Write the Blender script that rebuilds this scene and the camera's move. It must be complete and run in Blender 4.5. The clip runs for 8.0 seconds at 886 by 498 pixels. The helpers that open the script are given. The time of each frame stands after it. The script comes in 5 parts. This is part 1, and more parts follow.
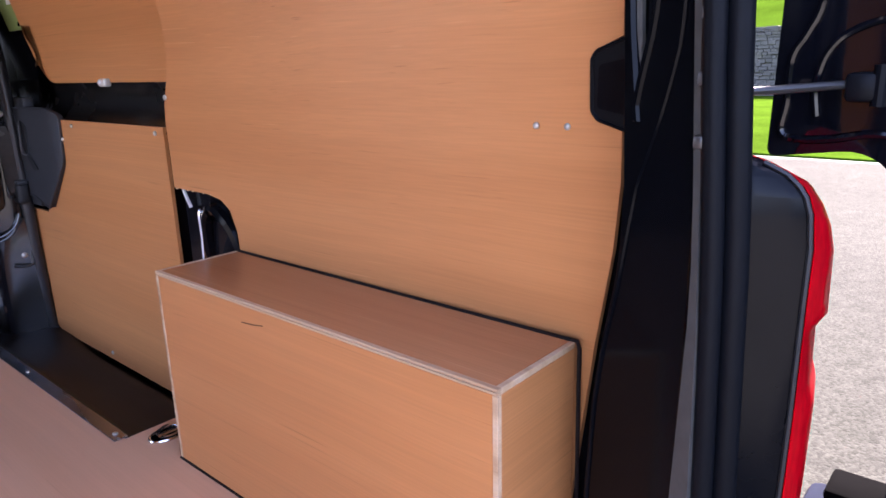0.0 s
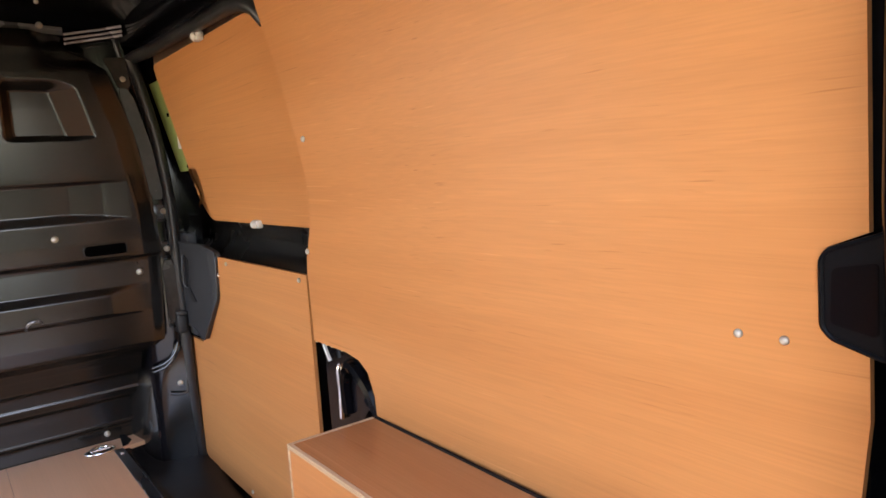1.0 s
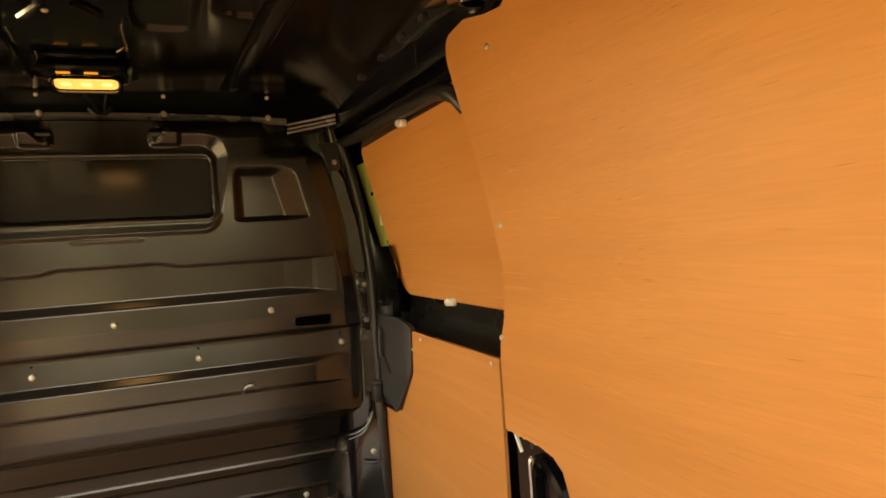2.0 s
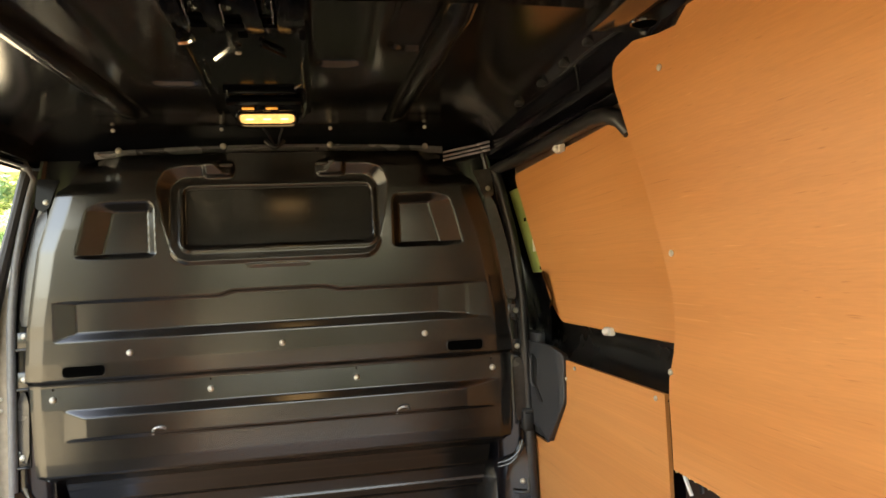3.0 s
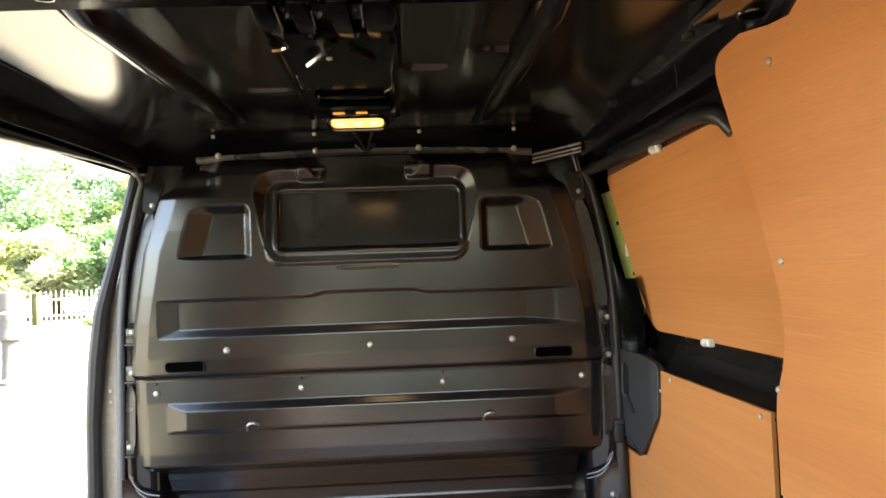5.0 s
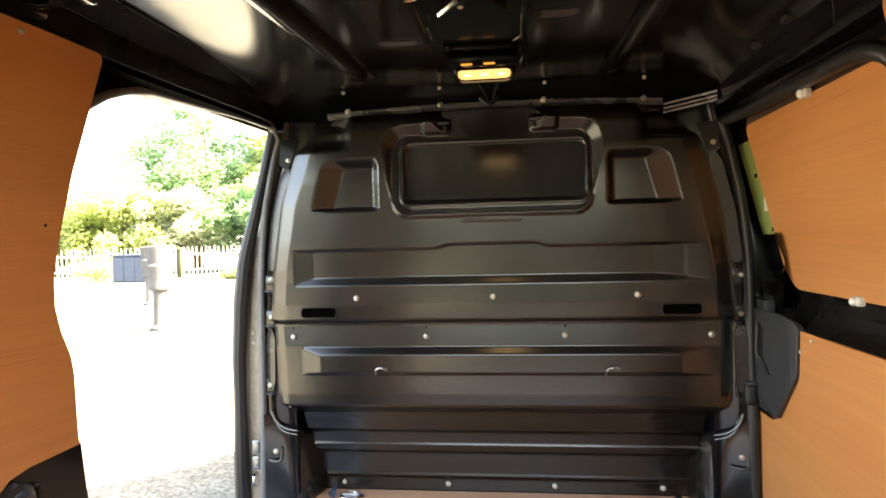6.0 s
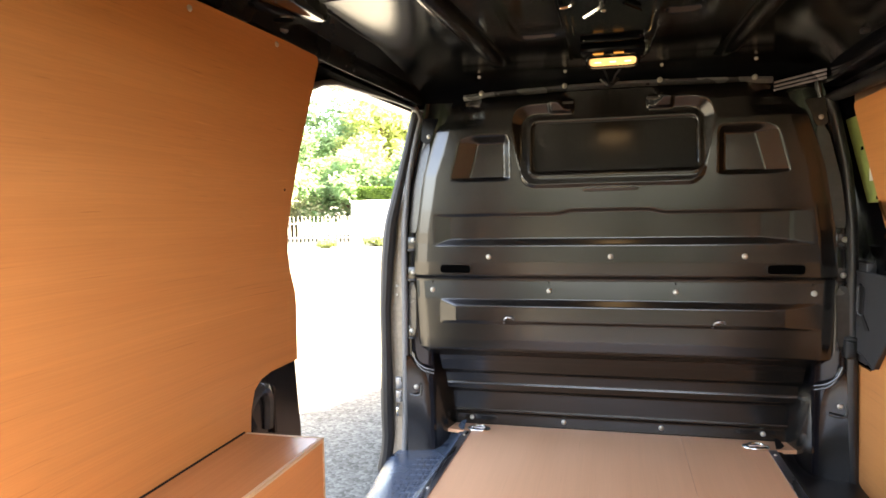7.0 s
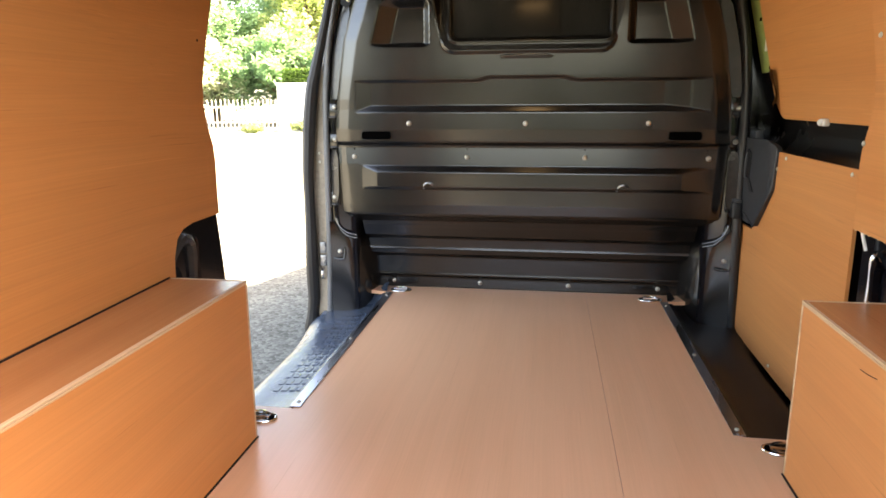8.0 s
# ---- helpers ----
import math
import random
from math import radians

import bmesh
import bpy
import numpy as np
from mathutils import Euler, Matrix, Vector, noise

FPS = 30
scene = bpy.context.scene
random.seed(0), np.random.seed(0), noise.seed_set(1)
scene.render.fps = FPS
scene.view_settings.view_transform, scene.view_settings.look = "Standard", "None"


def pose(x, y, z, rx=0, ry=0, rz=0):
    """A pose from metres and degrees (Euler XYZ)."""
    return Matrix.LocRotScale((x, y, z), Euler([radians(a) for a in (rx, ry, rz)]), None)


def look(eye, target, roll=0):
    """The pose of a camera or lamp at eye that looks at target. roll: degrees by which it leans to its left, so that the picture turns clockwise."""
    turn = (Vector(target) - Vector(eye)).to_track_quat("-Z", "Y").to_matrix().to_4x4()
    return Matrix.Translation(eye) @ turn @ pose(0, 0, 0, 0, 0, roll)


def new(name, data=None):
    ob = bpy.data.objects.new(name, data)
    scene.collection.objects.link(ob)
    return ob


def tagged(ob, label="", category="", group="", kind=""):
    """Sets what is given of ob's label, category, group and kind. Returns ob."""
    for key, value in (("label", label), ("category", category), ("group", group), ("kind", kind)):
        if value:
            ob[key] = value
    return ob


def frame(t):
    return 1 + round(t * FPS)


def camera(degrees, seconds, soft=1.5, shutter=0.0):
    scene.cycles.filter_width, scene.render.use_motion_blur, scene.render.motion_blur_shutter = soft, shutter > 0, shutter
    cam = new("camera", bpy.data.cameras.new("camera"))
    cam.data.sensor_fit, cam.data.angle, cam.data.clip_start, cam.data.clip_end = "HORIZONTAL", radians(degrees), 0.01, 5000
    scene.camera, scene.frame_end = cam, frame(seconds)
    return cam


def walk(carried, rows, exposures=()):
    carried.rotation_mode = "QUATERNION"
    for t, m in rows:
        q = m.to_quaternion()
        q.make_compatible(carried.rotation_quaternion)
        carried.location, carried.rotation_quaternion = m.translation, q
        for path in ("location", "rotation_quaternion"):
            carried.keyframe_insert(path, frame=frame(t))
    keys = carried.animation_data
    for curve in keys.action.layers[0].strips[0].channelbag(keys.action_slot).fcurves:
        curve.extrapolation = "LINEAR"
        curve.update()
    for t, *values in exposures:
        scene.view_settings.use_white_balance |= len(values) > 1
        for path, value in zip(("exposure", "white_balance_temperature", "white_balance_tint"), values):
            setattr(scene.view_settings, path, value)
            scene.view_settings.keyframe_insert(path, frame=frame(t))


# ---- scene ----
# ---- the camera and its walk ----
cam = camera(66.4, 8.0, soft=1.6)
PATH = [
    (0, (0.043, -0.269, 0.761), (1.502, 0.995, 0.24), -1.5),
    (0.5, (0.109, -0.161, 0.798), (1.459, 1.262, 0.403), -2.7),
    (1, (0.167, -0.136, 0.869), (1.36, 1.45, 0.622), -3.6),
    (1.5, (0.185, -0.112, 0.906), (1.166, 1.627, 0.79), -3.9),
    (2, (0.177, -0.087, 0.916), (0.914, 1.772, 0.883), -3.7),
    (2.2, (0.169, -0.083, 0.915), (0.811, 1.812, 0.905), -3.5),
    (3.3, (0.132, -0.061, 0.927), (0.405, 1.917, 1.036), -2.8),
    (3.5, (0.13, -0.063, 0.933), (0.364, 1.917, 1.08), -2.8),
    (4, (0.133, -0.09, 0.953), (0.315, 1.891, 1.152), -2.5),
    (4.2, (0.137, -0.095, 0.957), (0.309, 1.888, 1.155), -2.5),
    (5.3, (0.142, -0.025, 0.914), (0.159, 1.974, 0.947), -1.8),
    (5.5, (0.136, -0.028, 0.908), (0.084, 1.971, 0.922), -1.6),
    (6, (0.115, -0.05, 0.905), (-0.135, 1.934, 0.88), -1.4),
    (6.5, (0.054, -0.199, 0.905), (-0.348, 1.76, 0.852), -1.2),
    (7, (0.022, -0.401, 0.885), (-0.475, 1.534, 0.783), -1.0),
    (7.5, (0.027, -0.465, 0.863), (-0.417, 1.473, 0.641), -0.9),
    (8, (0.084, -0.494, 0.809), (-0.212, 1.437, 0.38), -0.3),
]
EXPOSURES = [(0.0, 3.97, 6450, 33), (0.5, 4.25, 6500, 29), (1.0, 4.5, 8300, 20), (1.5, 4.42, 12400, 20), (1.75, 4.3, 24000, 20), (2.2, 4.3, 25000, 20), (3.3, 4.62, 7900, 10), (4.2, 4.75, 8500, 10), (5.3, 4.65, 8600, 10), (6.5, 4.65, 9600, 14), (7.0, 4.65, 9000, 16), (8.0, 4.35, 9200, 14)]
walk(cam, [(t, look(eye, target, roll)) for t, eye, target, roll in PATH], EXPOSURES)

# ---- world, sun, large lights ----
SUN_DIR = Vector((-1.86, -0.12, -1.90)).normalized()
world = bpy.data.worlds.new("sky")
scene.world = world
world.use_nodes = True
wn = world.node_tree.nodes
sky = wn.new("ShaderNodeTexSky")
sky.sky_type = "NISHITA"
sky.sun_disc = False
sky.sun_elevation = math.asin(-SUN_DIR.z)
sky.sun_rotation = math.atan2(-SUN_DIR.x, -SUN_DIR.y)
sky.air_density, sky.dust_density = 0.8, 3.0
wn["Background"].inputs["Strength"].default_value = 0.13
world.node_tree.links.new(sky.outputs[0], wn["Background"].inputs["Color"])
sun_data = bpy.data.lights.new("sun", "SUN")
sun_data.energy, sun_data.angle, sun_data.color = 4.5, radians(0.5), (1.0, 0.95, 0.88)
sun = new("sun", sun_data)
sun.rotation_euler = SUN_DIR.to_track_quat("-Z", "Y").to_euler()


lamp_data = bpy.data.lights.new("load_lamp_light", "AREA")
lamp_data.shape, lamp_data.size, lamp_data.size_y = "RECTANGLE", 0.12, 0.03
lamp_data.energy, lamp_data.color = 0.016, (1.0, 0.72, 0.42)
lamp_light = new("load_lamp_light", lamp_data)
lamp_light.location = (0.013, 1.693, 1.3215)


# ---- materials ----
def material(name, base, rough=0.5, metal=0.0, var=0.12, scale=(6, 6, 6), fine=(60, 60, 60), bump=0.0, bump_scale=(200, 200, 200),
             coat=0.0, rough_var=0.0, spec=0.5):
    """Base colour varied at two scales, with optional relief and a clear coat."""
    m = bpy.data.materials.new(name)
    m.use_nodes = True
    nt = m.node_tree
    n, l = nt.nodes, nt.links
    b = n["Principled BSDF"]
    b.inputs["Roughness"].default_value = rough
    b.inputs["Metallic"].default_value = metal
    b.inputs["Coat Weight"].default_value = coat
    b.inputs["Coat Roughness"].default_value = 0.13
    b.inputs["Specular IOR Level"].default_value = spec
    tc = n.new("ShaderNodeTexCoord")

    def nz(sc, detail=3.0):
        mp = n.new("ShaderNodeMapping")
        mp.inputs["Scale"].default_value = sc
        l.new(tc.outputs["Object"], mp.inputs["Vector"])
        t = n.new("ShaderNodeTexNoise")
        t.inputs["Scale"].default_value = 1.0
        t.inputs["Detail"].default_value = detail
        l.new(mp.outputs[0], t.inputs["Vector"])
        return t

    big, small = nz(scale), nz(fine, 2.0)
    add = n.new("ShaderNodeMath")
    add.operation = "ADD"
    l.new(big.outputs["Fac"], add.inputs[0])
    l.new(small.outputs["Fac"], add.inputs[1])
    mr = n.new("ShaderNodeMapRange")
    mr.inputs["From Min"].default_value, mr.inputs["From Max"].default_value = 0.6, 1.4
    mr.inputs["To Min"].default_value, mr.inputs["To Max"].default_value = 1 - var, 1 + var
    l.new(add.outputs[0], mr.inputs["Value"])
    mx = n.new("ShaderNodeVectorMath")
    mx.operation = "SCALE"
    mx.inputs[0].default_value = base
    l.new(mr.outputs[0], mx.inputs["Scale"])
    l.new(mx.outputs[0], b.inputs["Base Color"])
    if rough_var:
        rr = n.new("ShaderNodeMapRange")
        rr.inputs["From Min"].default_value, rr.inputs["From Max"].default_value = 0.3, 0.7
        rr.inputs["To Min"].default_value, rr.inputs["To Max"].default_value = max(rough - rough_var, 0.02), rough + rough_var
        l.new(big.outputs["Fac"], rr.inputs["Value"])
        l.new(rr.outputs[0], b.inputs["Roughness"])
    if bump:
        bn = nz(bump_scale, 4.0)
        bp = n.new("ShaderNodeBump")
        bp.inputs["Strength"].default_value = bump
        bp.inputs["Distance"].default_value = 0.004
        l.new(bn.outputs["Fac"], bp.inputs["Height"])
        l.new(bp.outputs[0], b.inputs["Normal"])
    return m


def plywood(name, dark, mid, light, rough=0.42, along="y", coarse=1.0, depth=1.0):
    """Rotary-cut hardwood face: long streaks, short dark pores, a few pale lines, broad tone drift."""
    m = bpy.data.materials.new(name)
    m.use_nodes = True
    nt = m.node_tree
    n, l = nt.nodes, nt.links
    b = n["Principled BSDF"]
    tc = n.new("ShaderNodeTexCoord")
    sep = n.new("ShaderNodeObjectInfo")
    off = n.new("ShaderNodeVectorMath")
    off.operation = "SCALE"
    off.inputs[0].default_value = (7.3, 3.1, 5.7)
    l.new(sep.outputs["Random"], off.inputs["Scale"])
    co = n.new("ShaderNodeVectorMath")
    co.operation = "ADD"
    l.new(tc.outputs["Object"], co.inputs[0])
    l.new(off.outputs[0], co.inputs[1])
    # slow waviness of the grain
    warp = n.new("ShaderNodeTexNoise")
    warp.inputs["Scale"].default_value = 1.6
    l.new(co.outputs[0], warp.inputs["Vector"])
    ws = n.new("ShaderNodeVectorMath")
    ws.operation = "MULTIPLY_ADD"
    ws.inputs[1].default_value = (0.022, 0.0, 0.022) if along == "y" else (0.0, 0.022, 0.022)
    l.new(warp.outputs["Color"], ws.inputs[0])
    l.new(co.outputs[0], ws.inputs[2])

    def streak(across, length, detail=3.0):
        mp = n.new("ShaderNodeMapping")
        sc = (across, length, across) if along == "y" else (length, across, across)
        mp.inputs["Scale"].default_value = sc
        l.new(ws.outputs[0], mp.inputs["Vector"])
        t = n.new("ShaderNodeTexNoise")
        t.inputs["Scale"].default_value = 1.0
        t.inputs["Detail"].default_value = detail
        l.new(mp.outputs[0], t.inputs["Vector"])
        return t.outputs["Fac"]

    def ramp(src, stops):
        r = n.new("ShaderNodeValToRGB")
        while len(r.color_ramp.elements) < len(stops):
            r.color_ramp.elements.new(0.5)
        for e, (p, c) in zip(r.color_ramp.elements, stops):
            e.position, e.color = p, (*c, 1)
        l.new(src, r.inputs[0])
        return r.outputs[0]

    broad = ramp(streak(9 * coarse, 0.9), [(0.30, dark), (0.50, mid), (0.72, light)])
    fine = streak(330 * coarse, 1.3, 3.0)
    fmap = n.new("ShaderNodeMapRange")
    fmap.inputs["From Min"].default_value, fmap.inputs["From Max"].default_value = 0.32, 0.68
    fmap.inputs["To Min"].default_value, fmap.inputs["To Max"].default_value = 1 - 0.075 * depth, 1 + 0.065 * depth
    l.new(fine, fmap.inputs["Value"])
    s1 = n.new("ShaderNodeVectorMath")
    s1.operation = "SCALE"
    l.new(broad, s1.inputs[0])
    l.new(fmap.outputs[0], s1.inputs["Scale"])
    band = n.new("ShaderNodeMapRange")
    band.inputs["From Min"].default_value, band.inputs["From Max"].default_value = 0.36, 0.64
    band.inputs["To Min"].default_value, band.inputs["To Max"].default_value = 1 - 0.035 * depth, 1 + 0.03 * depth
    l.new(streak(55 * coarse, 0.5, 2.0), band.inputs["Value"])
    s1b = n.new("ShaderNodeVectorMath")
    s1b.operation = "SCALE"
    l.new(s1.outputs[0], s1b.inputs[0])
    l.new(band.outputs[0], s1b.inputs["Scale"])
    pores = ramp(streak(300 * coarse, 3.0, 1.0), [(0.70, (1, 1, 1)), (0.84, tuple(1 - depth * v for v in (0.40, 0.48, 0.55)))])
    s2 = n.new("ShaderNodeVectorMath")
    s2.operation = "MULTIPLY"
    l.new(s1b.outputs[0], s2.inputs[0])
    l.new(pores, s2.inputs[1])
    lines = ramp(streak(260 * coarse, 0.8, 1.0), [(0.70, (0, 0, 0)), (0.84, tuple(depth * v for v in (0.12, 0.084, 0.042)))])
    s3 = n.new("ShaderNodeVectorMath")
    s3.operation = "ADD"
    l.new(s2.outputs[0], s3.inputs[0])
    l.new(lines, s3.inputs[1])
    l.new(s3.outputs[0], b.inputs["Base Color"])
    b.inputs["Roughness"].default_value = rough
    b.inputs["Specular IOR Level"].default_value = 0.35
    bp = n.new("ShaderNodeBump")
    bp.inputs["Strength"].default_value = 0.12
    bp.inputs["Distance"].default_value = 0.001
    l.new(fine, bp.inputs["Height"])
    l.new(bp.outputs[0], b.inputs["Normal"])
    return m


M_PLY = plywood("wall_plywood", (0.53, 0.207, 0.068), (0.565, 0.226, 0.075), (0.60, 0.248, 0.086), depth=0.62)
M_PLY_CROSS = plywood("end_plywood", (0.50, 0.195, 0.064), (0.545, 0.218, 0.073), (0.58, 0.240, 0.084), along="x")
M_FLOOR = plywood("floor_plywood", (0.68, 0.365, 0.205), (0.71, 0.388, 0.222), (0.735, 0.41, 0.240), rough=0.30, depth=0.30)
M_EDGE = plywood("ply_edge", (0.46, 0.28, 0.15), (0.60, 0.40, 0.235), (0.68, 0.49, 0.31), rough=0.6, coarse=3.0)
M_PAINT = material("black_body_paint", (0.006, 0.006, 0.008), rough=0.15, var=0.15, rough_var=0.04, bump=0.02, bump_scale=(9, 9, 9))
M_BULK = material("satin_black_steel", (0.0085, 0.0078, 0.0071), rough=0.22, var=0.14, rough_var=0.02, spec=0.78)
M_PANE = material("dark_pane", (0.006, 0.006, 0.006), rough=0.20, var=0.08, spec=0.7)
M_RAIL = material("satin_black_rail", (0.0060, 0.0054, 0.0050), rough=0.26, var=0.12, rough_var=0.03, spec=0.36)
M_ROOF = material("gloss_black_roof_paint", (0.006, 0.0058, 0.0056), rough=0.14, var=0.15, spec=0.75, coat=0.40)
M_BOW = material("bright_gloss_beam_paint", (0.007, 0.0065, 0.0062), rough=0.09, var=0.15, spec=1.0, coat=0.9)
# body paint again, darker and duller for parts that stay dim
M_DEEP = material("dimmed_black_paint", (0.0025, 0.0028, 0.004), rough=0.12, var=0.15, rough_var=0.03, spec=0.08)
# body paint lightened to grey for the daylight it reflects
M_FLANGE = material("lit_black_flange_paint", (0.055, 0.053, 0.050), rough=0.24, metal=0.35, var=0.2, scale=(4, 4, 9), rough_var=0.05)
M_HEADER = material("grey_header_steel", (0.30, 0.30, 0.305), rough=0.28, metal=0.6, var=0.15, rough_var=0.08)
# tan here is the bright gravel mirrored in the jamb, held as base colour
M_JAMB = material("jamb_paint_ground_bounce", (0.26, 0.215, 0.165), rough=0.34, metal=0.0, var=0.25, scale=(3, 3, 7), rough_var=0.06)
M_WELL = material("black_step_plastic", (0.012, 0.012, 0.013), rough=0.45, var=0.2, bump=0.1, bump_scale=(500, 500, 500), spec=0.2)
M_RUBBER = material("black_rubber", (0.009, 0.009, 0.010), rough=0.55, var=0.15, bump=0.1)
M_SOFT = material("soft_black_rubber", (0.020, 0.020, 0.021), rough=0.34, var=0.15, bump=0.05)
# left seal only: rubber lightened for the daylight falling on it
M_SEAL_LIT = material("daylit_rubber_seal", (0.14, 0.145, 0.15), rough=0.32, var=0.15, bump=0.08)
M_REAR_SEAL = material("black_rubber_seal", (0.0035, 0.0042, 0.0058), rough=0.45, var=0.15, bump=0.08, spec=0.09)
M_PLASTIC = material("charcoal_plastic", (0.030, 0.031, 0.034), rough=0.48, var=0.1, bump=0.25, bump_scale=(900, 900, 900))
# blue of the reflected sky is put into this dark plastic's base colour
M_STEP = material("step_plastic_sky_sheen", (0.040, 0.058, 0.086), rough=0.24, var=0.15, bump=0.15, bump_scale=(500, 500, 500), rough_var=0.08)
M_ALU = material("brushed_aluminium", (0.36, 0.38, 0.42), rough=0.30, metal=1.0, var=0.12, scale=(30, 3, 30), rough_var=0.1)
M_BOLT = material("zinc_bolt", (0.52, 0.49, 0.42), rough=0.5, metal=0.45, var=0.2)
M_CHROME = material("bright_zinc", (0.70, 0.70, 0.68), rough=0.18, metal=1.0, var=0.15)
M_CLIP = material("clear_clip", (0.72, 0.70, 0.64), rough=0.25, var=0.1)
M_BLACK = material("matt_black", (0.001, 0.001, 0.001), rough=0.9, var=0.2, spec=0.01)
M_SEALANT = material("dark_sealant", (0.014, 0.009, 0.008), rough=0.7, var=0.3, bump=0.5, spec=0.12)
M_GREEN = material("olive_green_primer", (0.26, 0.33, 0.10), rough=0.5, var=0.12)
M_STICKER = material("white_sticker", (0.75, 0.73, 0.68), rough=0.5, var=0.06)
M_LENSRED = material("red_lamp_lens", (0.80, 0.006, 0.016), rough=0.2, var=0.2, fine=(300, 300, 40), spec=0.2)
M_LAMPBLACK = material("lamp_housing", (0.0025, 0.003, 0.0045), rough=0.20, var=0.1, rough_var=0.05, spec=0.11)
M_GLOSS = material("glossy_black_door_paint", (0.0025, 0.0028, 0.0045), rough=0.07, var=0.15, rough_var=0.02, spec=0.35)


def gravel(name, base, size, spread=0.5):
    """Loose stones: each cell its own tone, rounded relief, broad dusty patches."""
    m = material(name, base, rough=0.95, var=0.25, scale=(0.9, 0.9, 0.9), fine=(9, 9, 9), spec=0.04)
    n, l = m.node_tree.nodes, m.node_tree.links
    b = n["Principled BSDF"]
    tc = n.new("ShaderNodeTexCoord")
    v = n.new("ShaderNodeTexVoronoi")
    v.inputs["Scale"].default_value = 1 / size
    l.new(tc.outputs["Object"], v.inputs["Vector"])
    bw = n.new("ShaderNodeSeparateColor")
    l.new(v.outputs["Color"], bw.inputs[0])
    mr = n.new("ShaderNodeMapRange")
    mr.inputs["To Min"].default_value, mr.inputs["To Max"].default_value = 1 - spread, 1 + spread
    l.new(bw.outputs[0], mr.inputs["Value"])
    s = n.new("ShaderNodeVectorMath")
    s.operation = "SCALE"
    l.new(b.inputs["Base Color"].links[0].from_socket, s.inputs[0])
    l.new(mr.outputs[0], s.inputs["Scale"])
    l.new(s.outputs[0], b.inputs["Base Color"])
    bp = n.new("ShaderNodeBump")
    bp.invert = True
    bp.inputs["Strength"].default_value = 0.45
    bp.inputs["Distance"].default_value = size * 0.5
    l.new(v.outputs["Distance"], bp.inputs["Height"])
    l.new(bp.outputs[0], b.inputs["Normal"])
    return m


M_GRAVEL = gravel("pale_gravel", (0.122, 0.124, 0.108), 0.020, 0.36)
M_ROAD = gravel("worn_tarmac_chippings", (0.0225, 0.0232, 0.0190), 0.011, 0.34)
M_GRASS = material("grass", (0.019, 0.040, 0.003), rough=0.9, var=0.45, scale=(0.8, 0.8, 0.8), fine=(25, 25, 25), bump=0.6, bump_scale=(30, 30, 30), spec=0.0)
M_STONE = material("grey_field_stone", (0.075, 0.068, 0.055), rough=0.9, var=0.35, scale=(2, 2, 2), fine=(20, 20, 20), bump=0.8, bump_scale=(25, 25, 25))


def foliage(name, base, m=None):
    """Leaf surface, or thin coloured plastic, that lets part of the light through."""
    m = m or material(name, base, rough=0.5, var=0.45, scale=(0.7, 0.7, 0.7), fine=(9, 9, 9))
    n, l = m.node_tree.nodes, m.node_tree.links
    t = n.new("ShaderNodeBsdfTranslucent")
    mix = n.new("ShaderNodeMixShader")
    mix.inputs[0].default_value = 0.68
    l.new(n["Principled BSDF"].inputs["Base Color"].links[0].from_socket, t.inputs["Color"])
    l.new(n["Principled BSDF"].outputs[0], mix.inputs[1])
    l.new(t.outputs[0], mix.inputs[2])
    l.new(mix.outputs[0], n["Material Output"].inputs["Surface"])
    return m


foliage("", None, M_LENSRED)
M_LEAF_A = foliage("fresh_leaves", (0.20, 0.33, 0.17))
M_LEAF_B = foliage("yellow_green_leaves", (0.34, 0.41, 0.17))
M_LEAF_C = foliage("pale_silver_leaves", (0.42, 0.47, 0.32))
M_CLIPPED = foliage("clipped_hedge_leaves", (0.075, 0.15, 0.025))
M_HEDGE = foliage("dark_hedge_leaves", (0.045, 0.075, 0.022))
M_BARK = material("bark", (0.10, 0.075, 0.05), rough=0.9, var=0.4, bump=1.0, bump_scale=(40, 40, 10))
M_PALE = material("weathered_pale_timber", (0.46, 0.42, 0.36), rough=0.85, var=0.3, scale=(5, 5, 1))
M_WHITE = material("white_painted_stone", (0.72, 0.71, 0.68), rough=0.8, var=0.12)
M_GREYSTONE = material("weathered_grey_stone", (0.085, 0.086, 0.088), rough=0.9, var=0.3, scale=(4, 4, 4), bump=0.4, bump_scale=(60, 60, 60), spec=0.1)
M_BIN = material("blue_grey_panel", (0.026, 0.042, 0.072), rough=0.5, var=0.2)


def emitter(name, color, strength):
    m = bpy.data.materials.new(name)
    m.use_nodes = True
    b = m.node_tree.nodes["Principled BSDF"]
    b.inputs["Base Color"].default_value = (*color, 1)
    b.inputs["Emission Color"].default_value = (*color, 1)
    b.inputs["Emission Strength"].default_value = strength
    return m


M_LAMP = emitter("lit_lamp_lens", (1.0, 0.60, 0.26), 0.05)


# ---- mesh helpers ----
def interp(v, table):
    xs, ys = zip(*table)
    return float(np.interp(v, xs, ys))


def sm(a, b, v):
    t = min(max((v - a) / (b - a), 0.0), 1.0)
    return t * t * (3 - 2 * t)


def attach(ob, parent):
    """Make ob a part of parent, keeping its place in the world."""
    if parent is not None:
        ob.parent = parent
        ob.matrix_parent_inverse = Matrix.Translation(-parent.location)


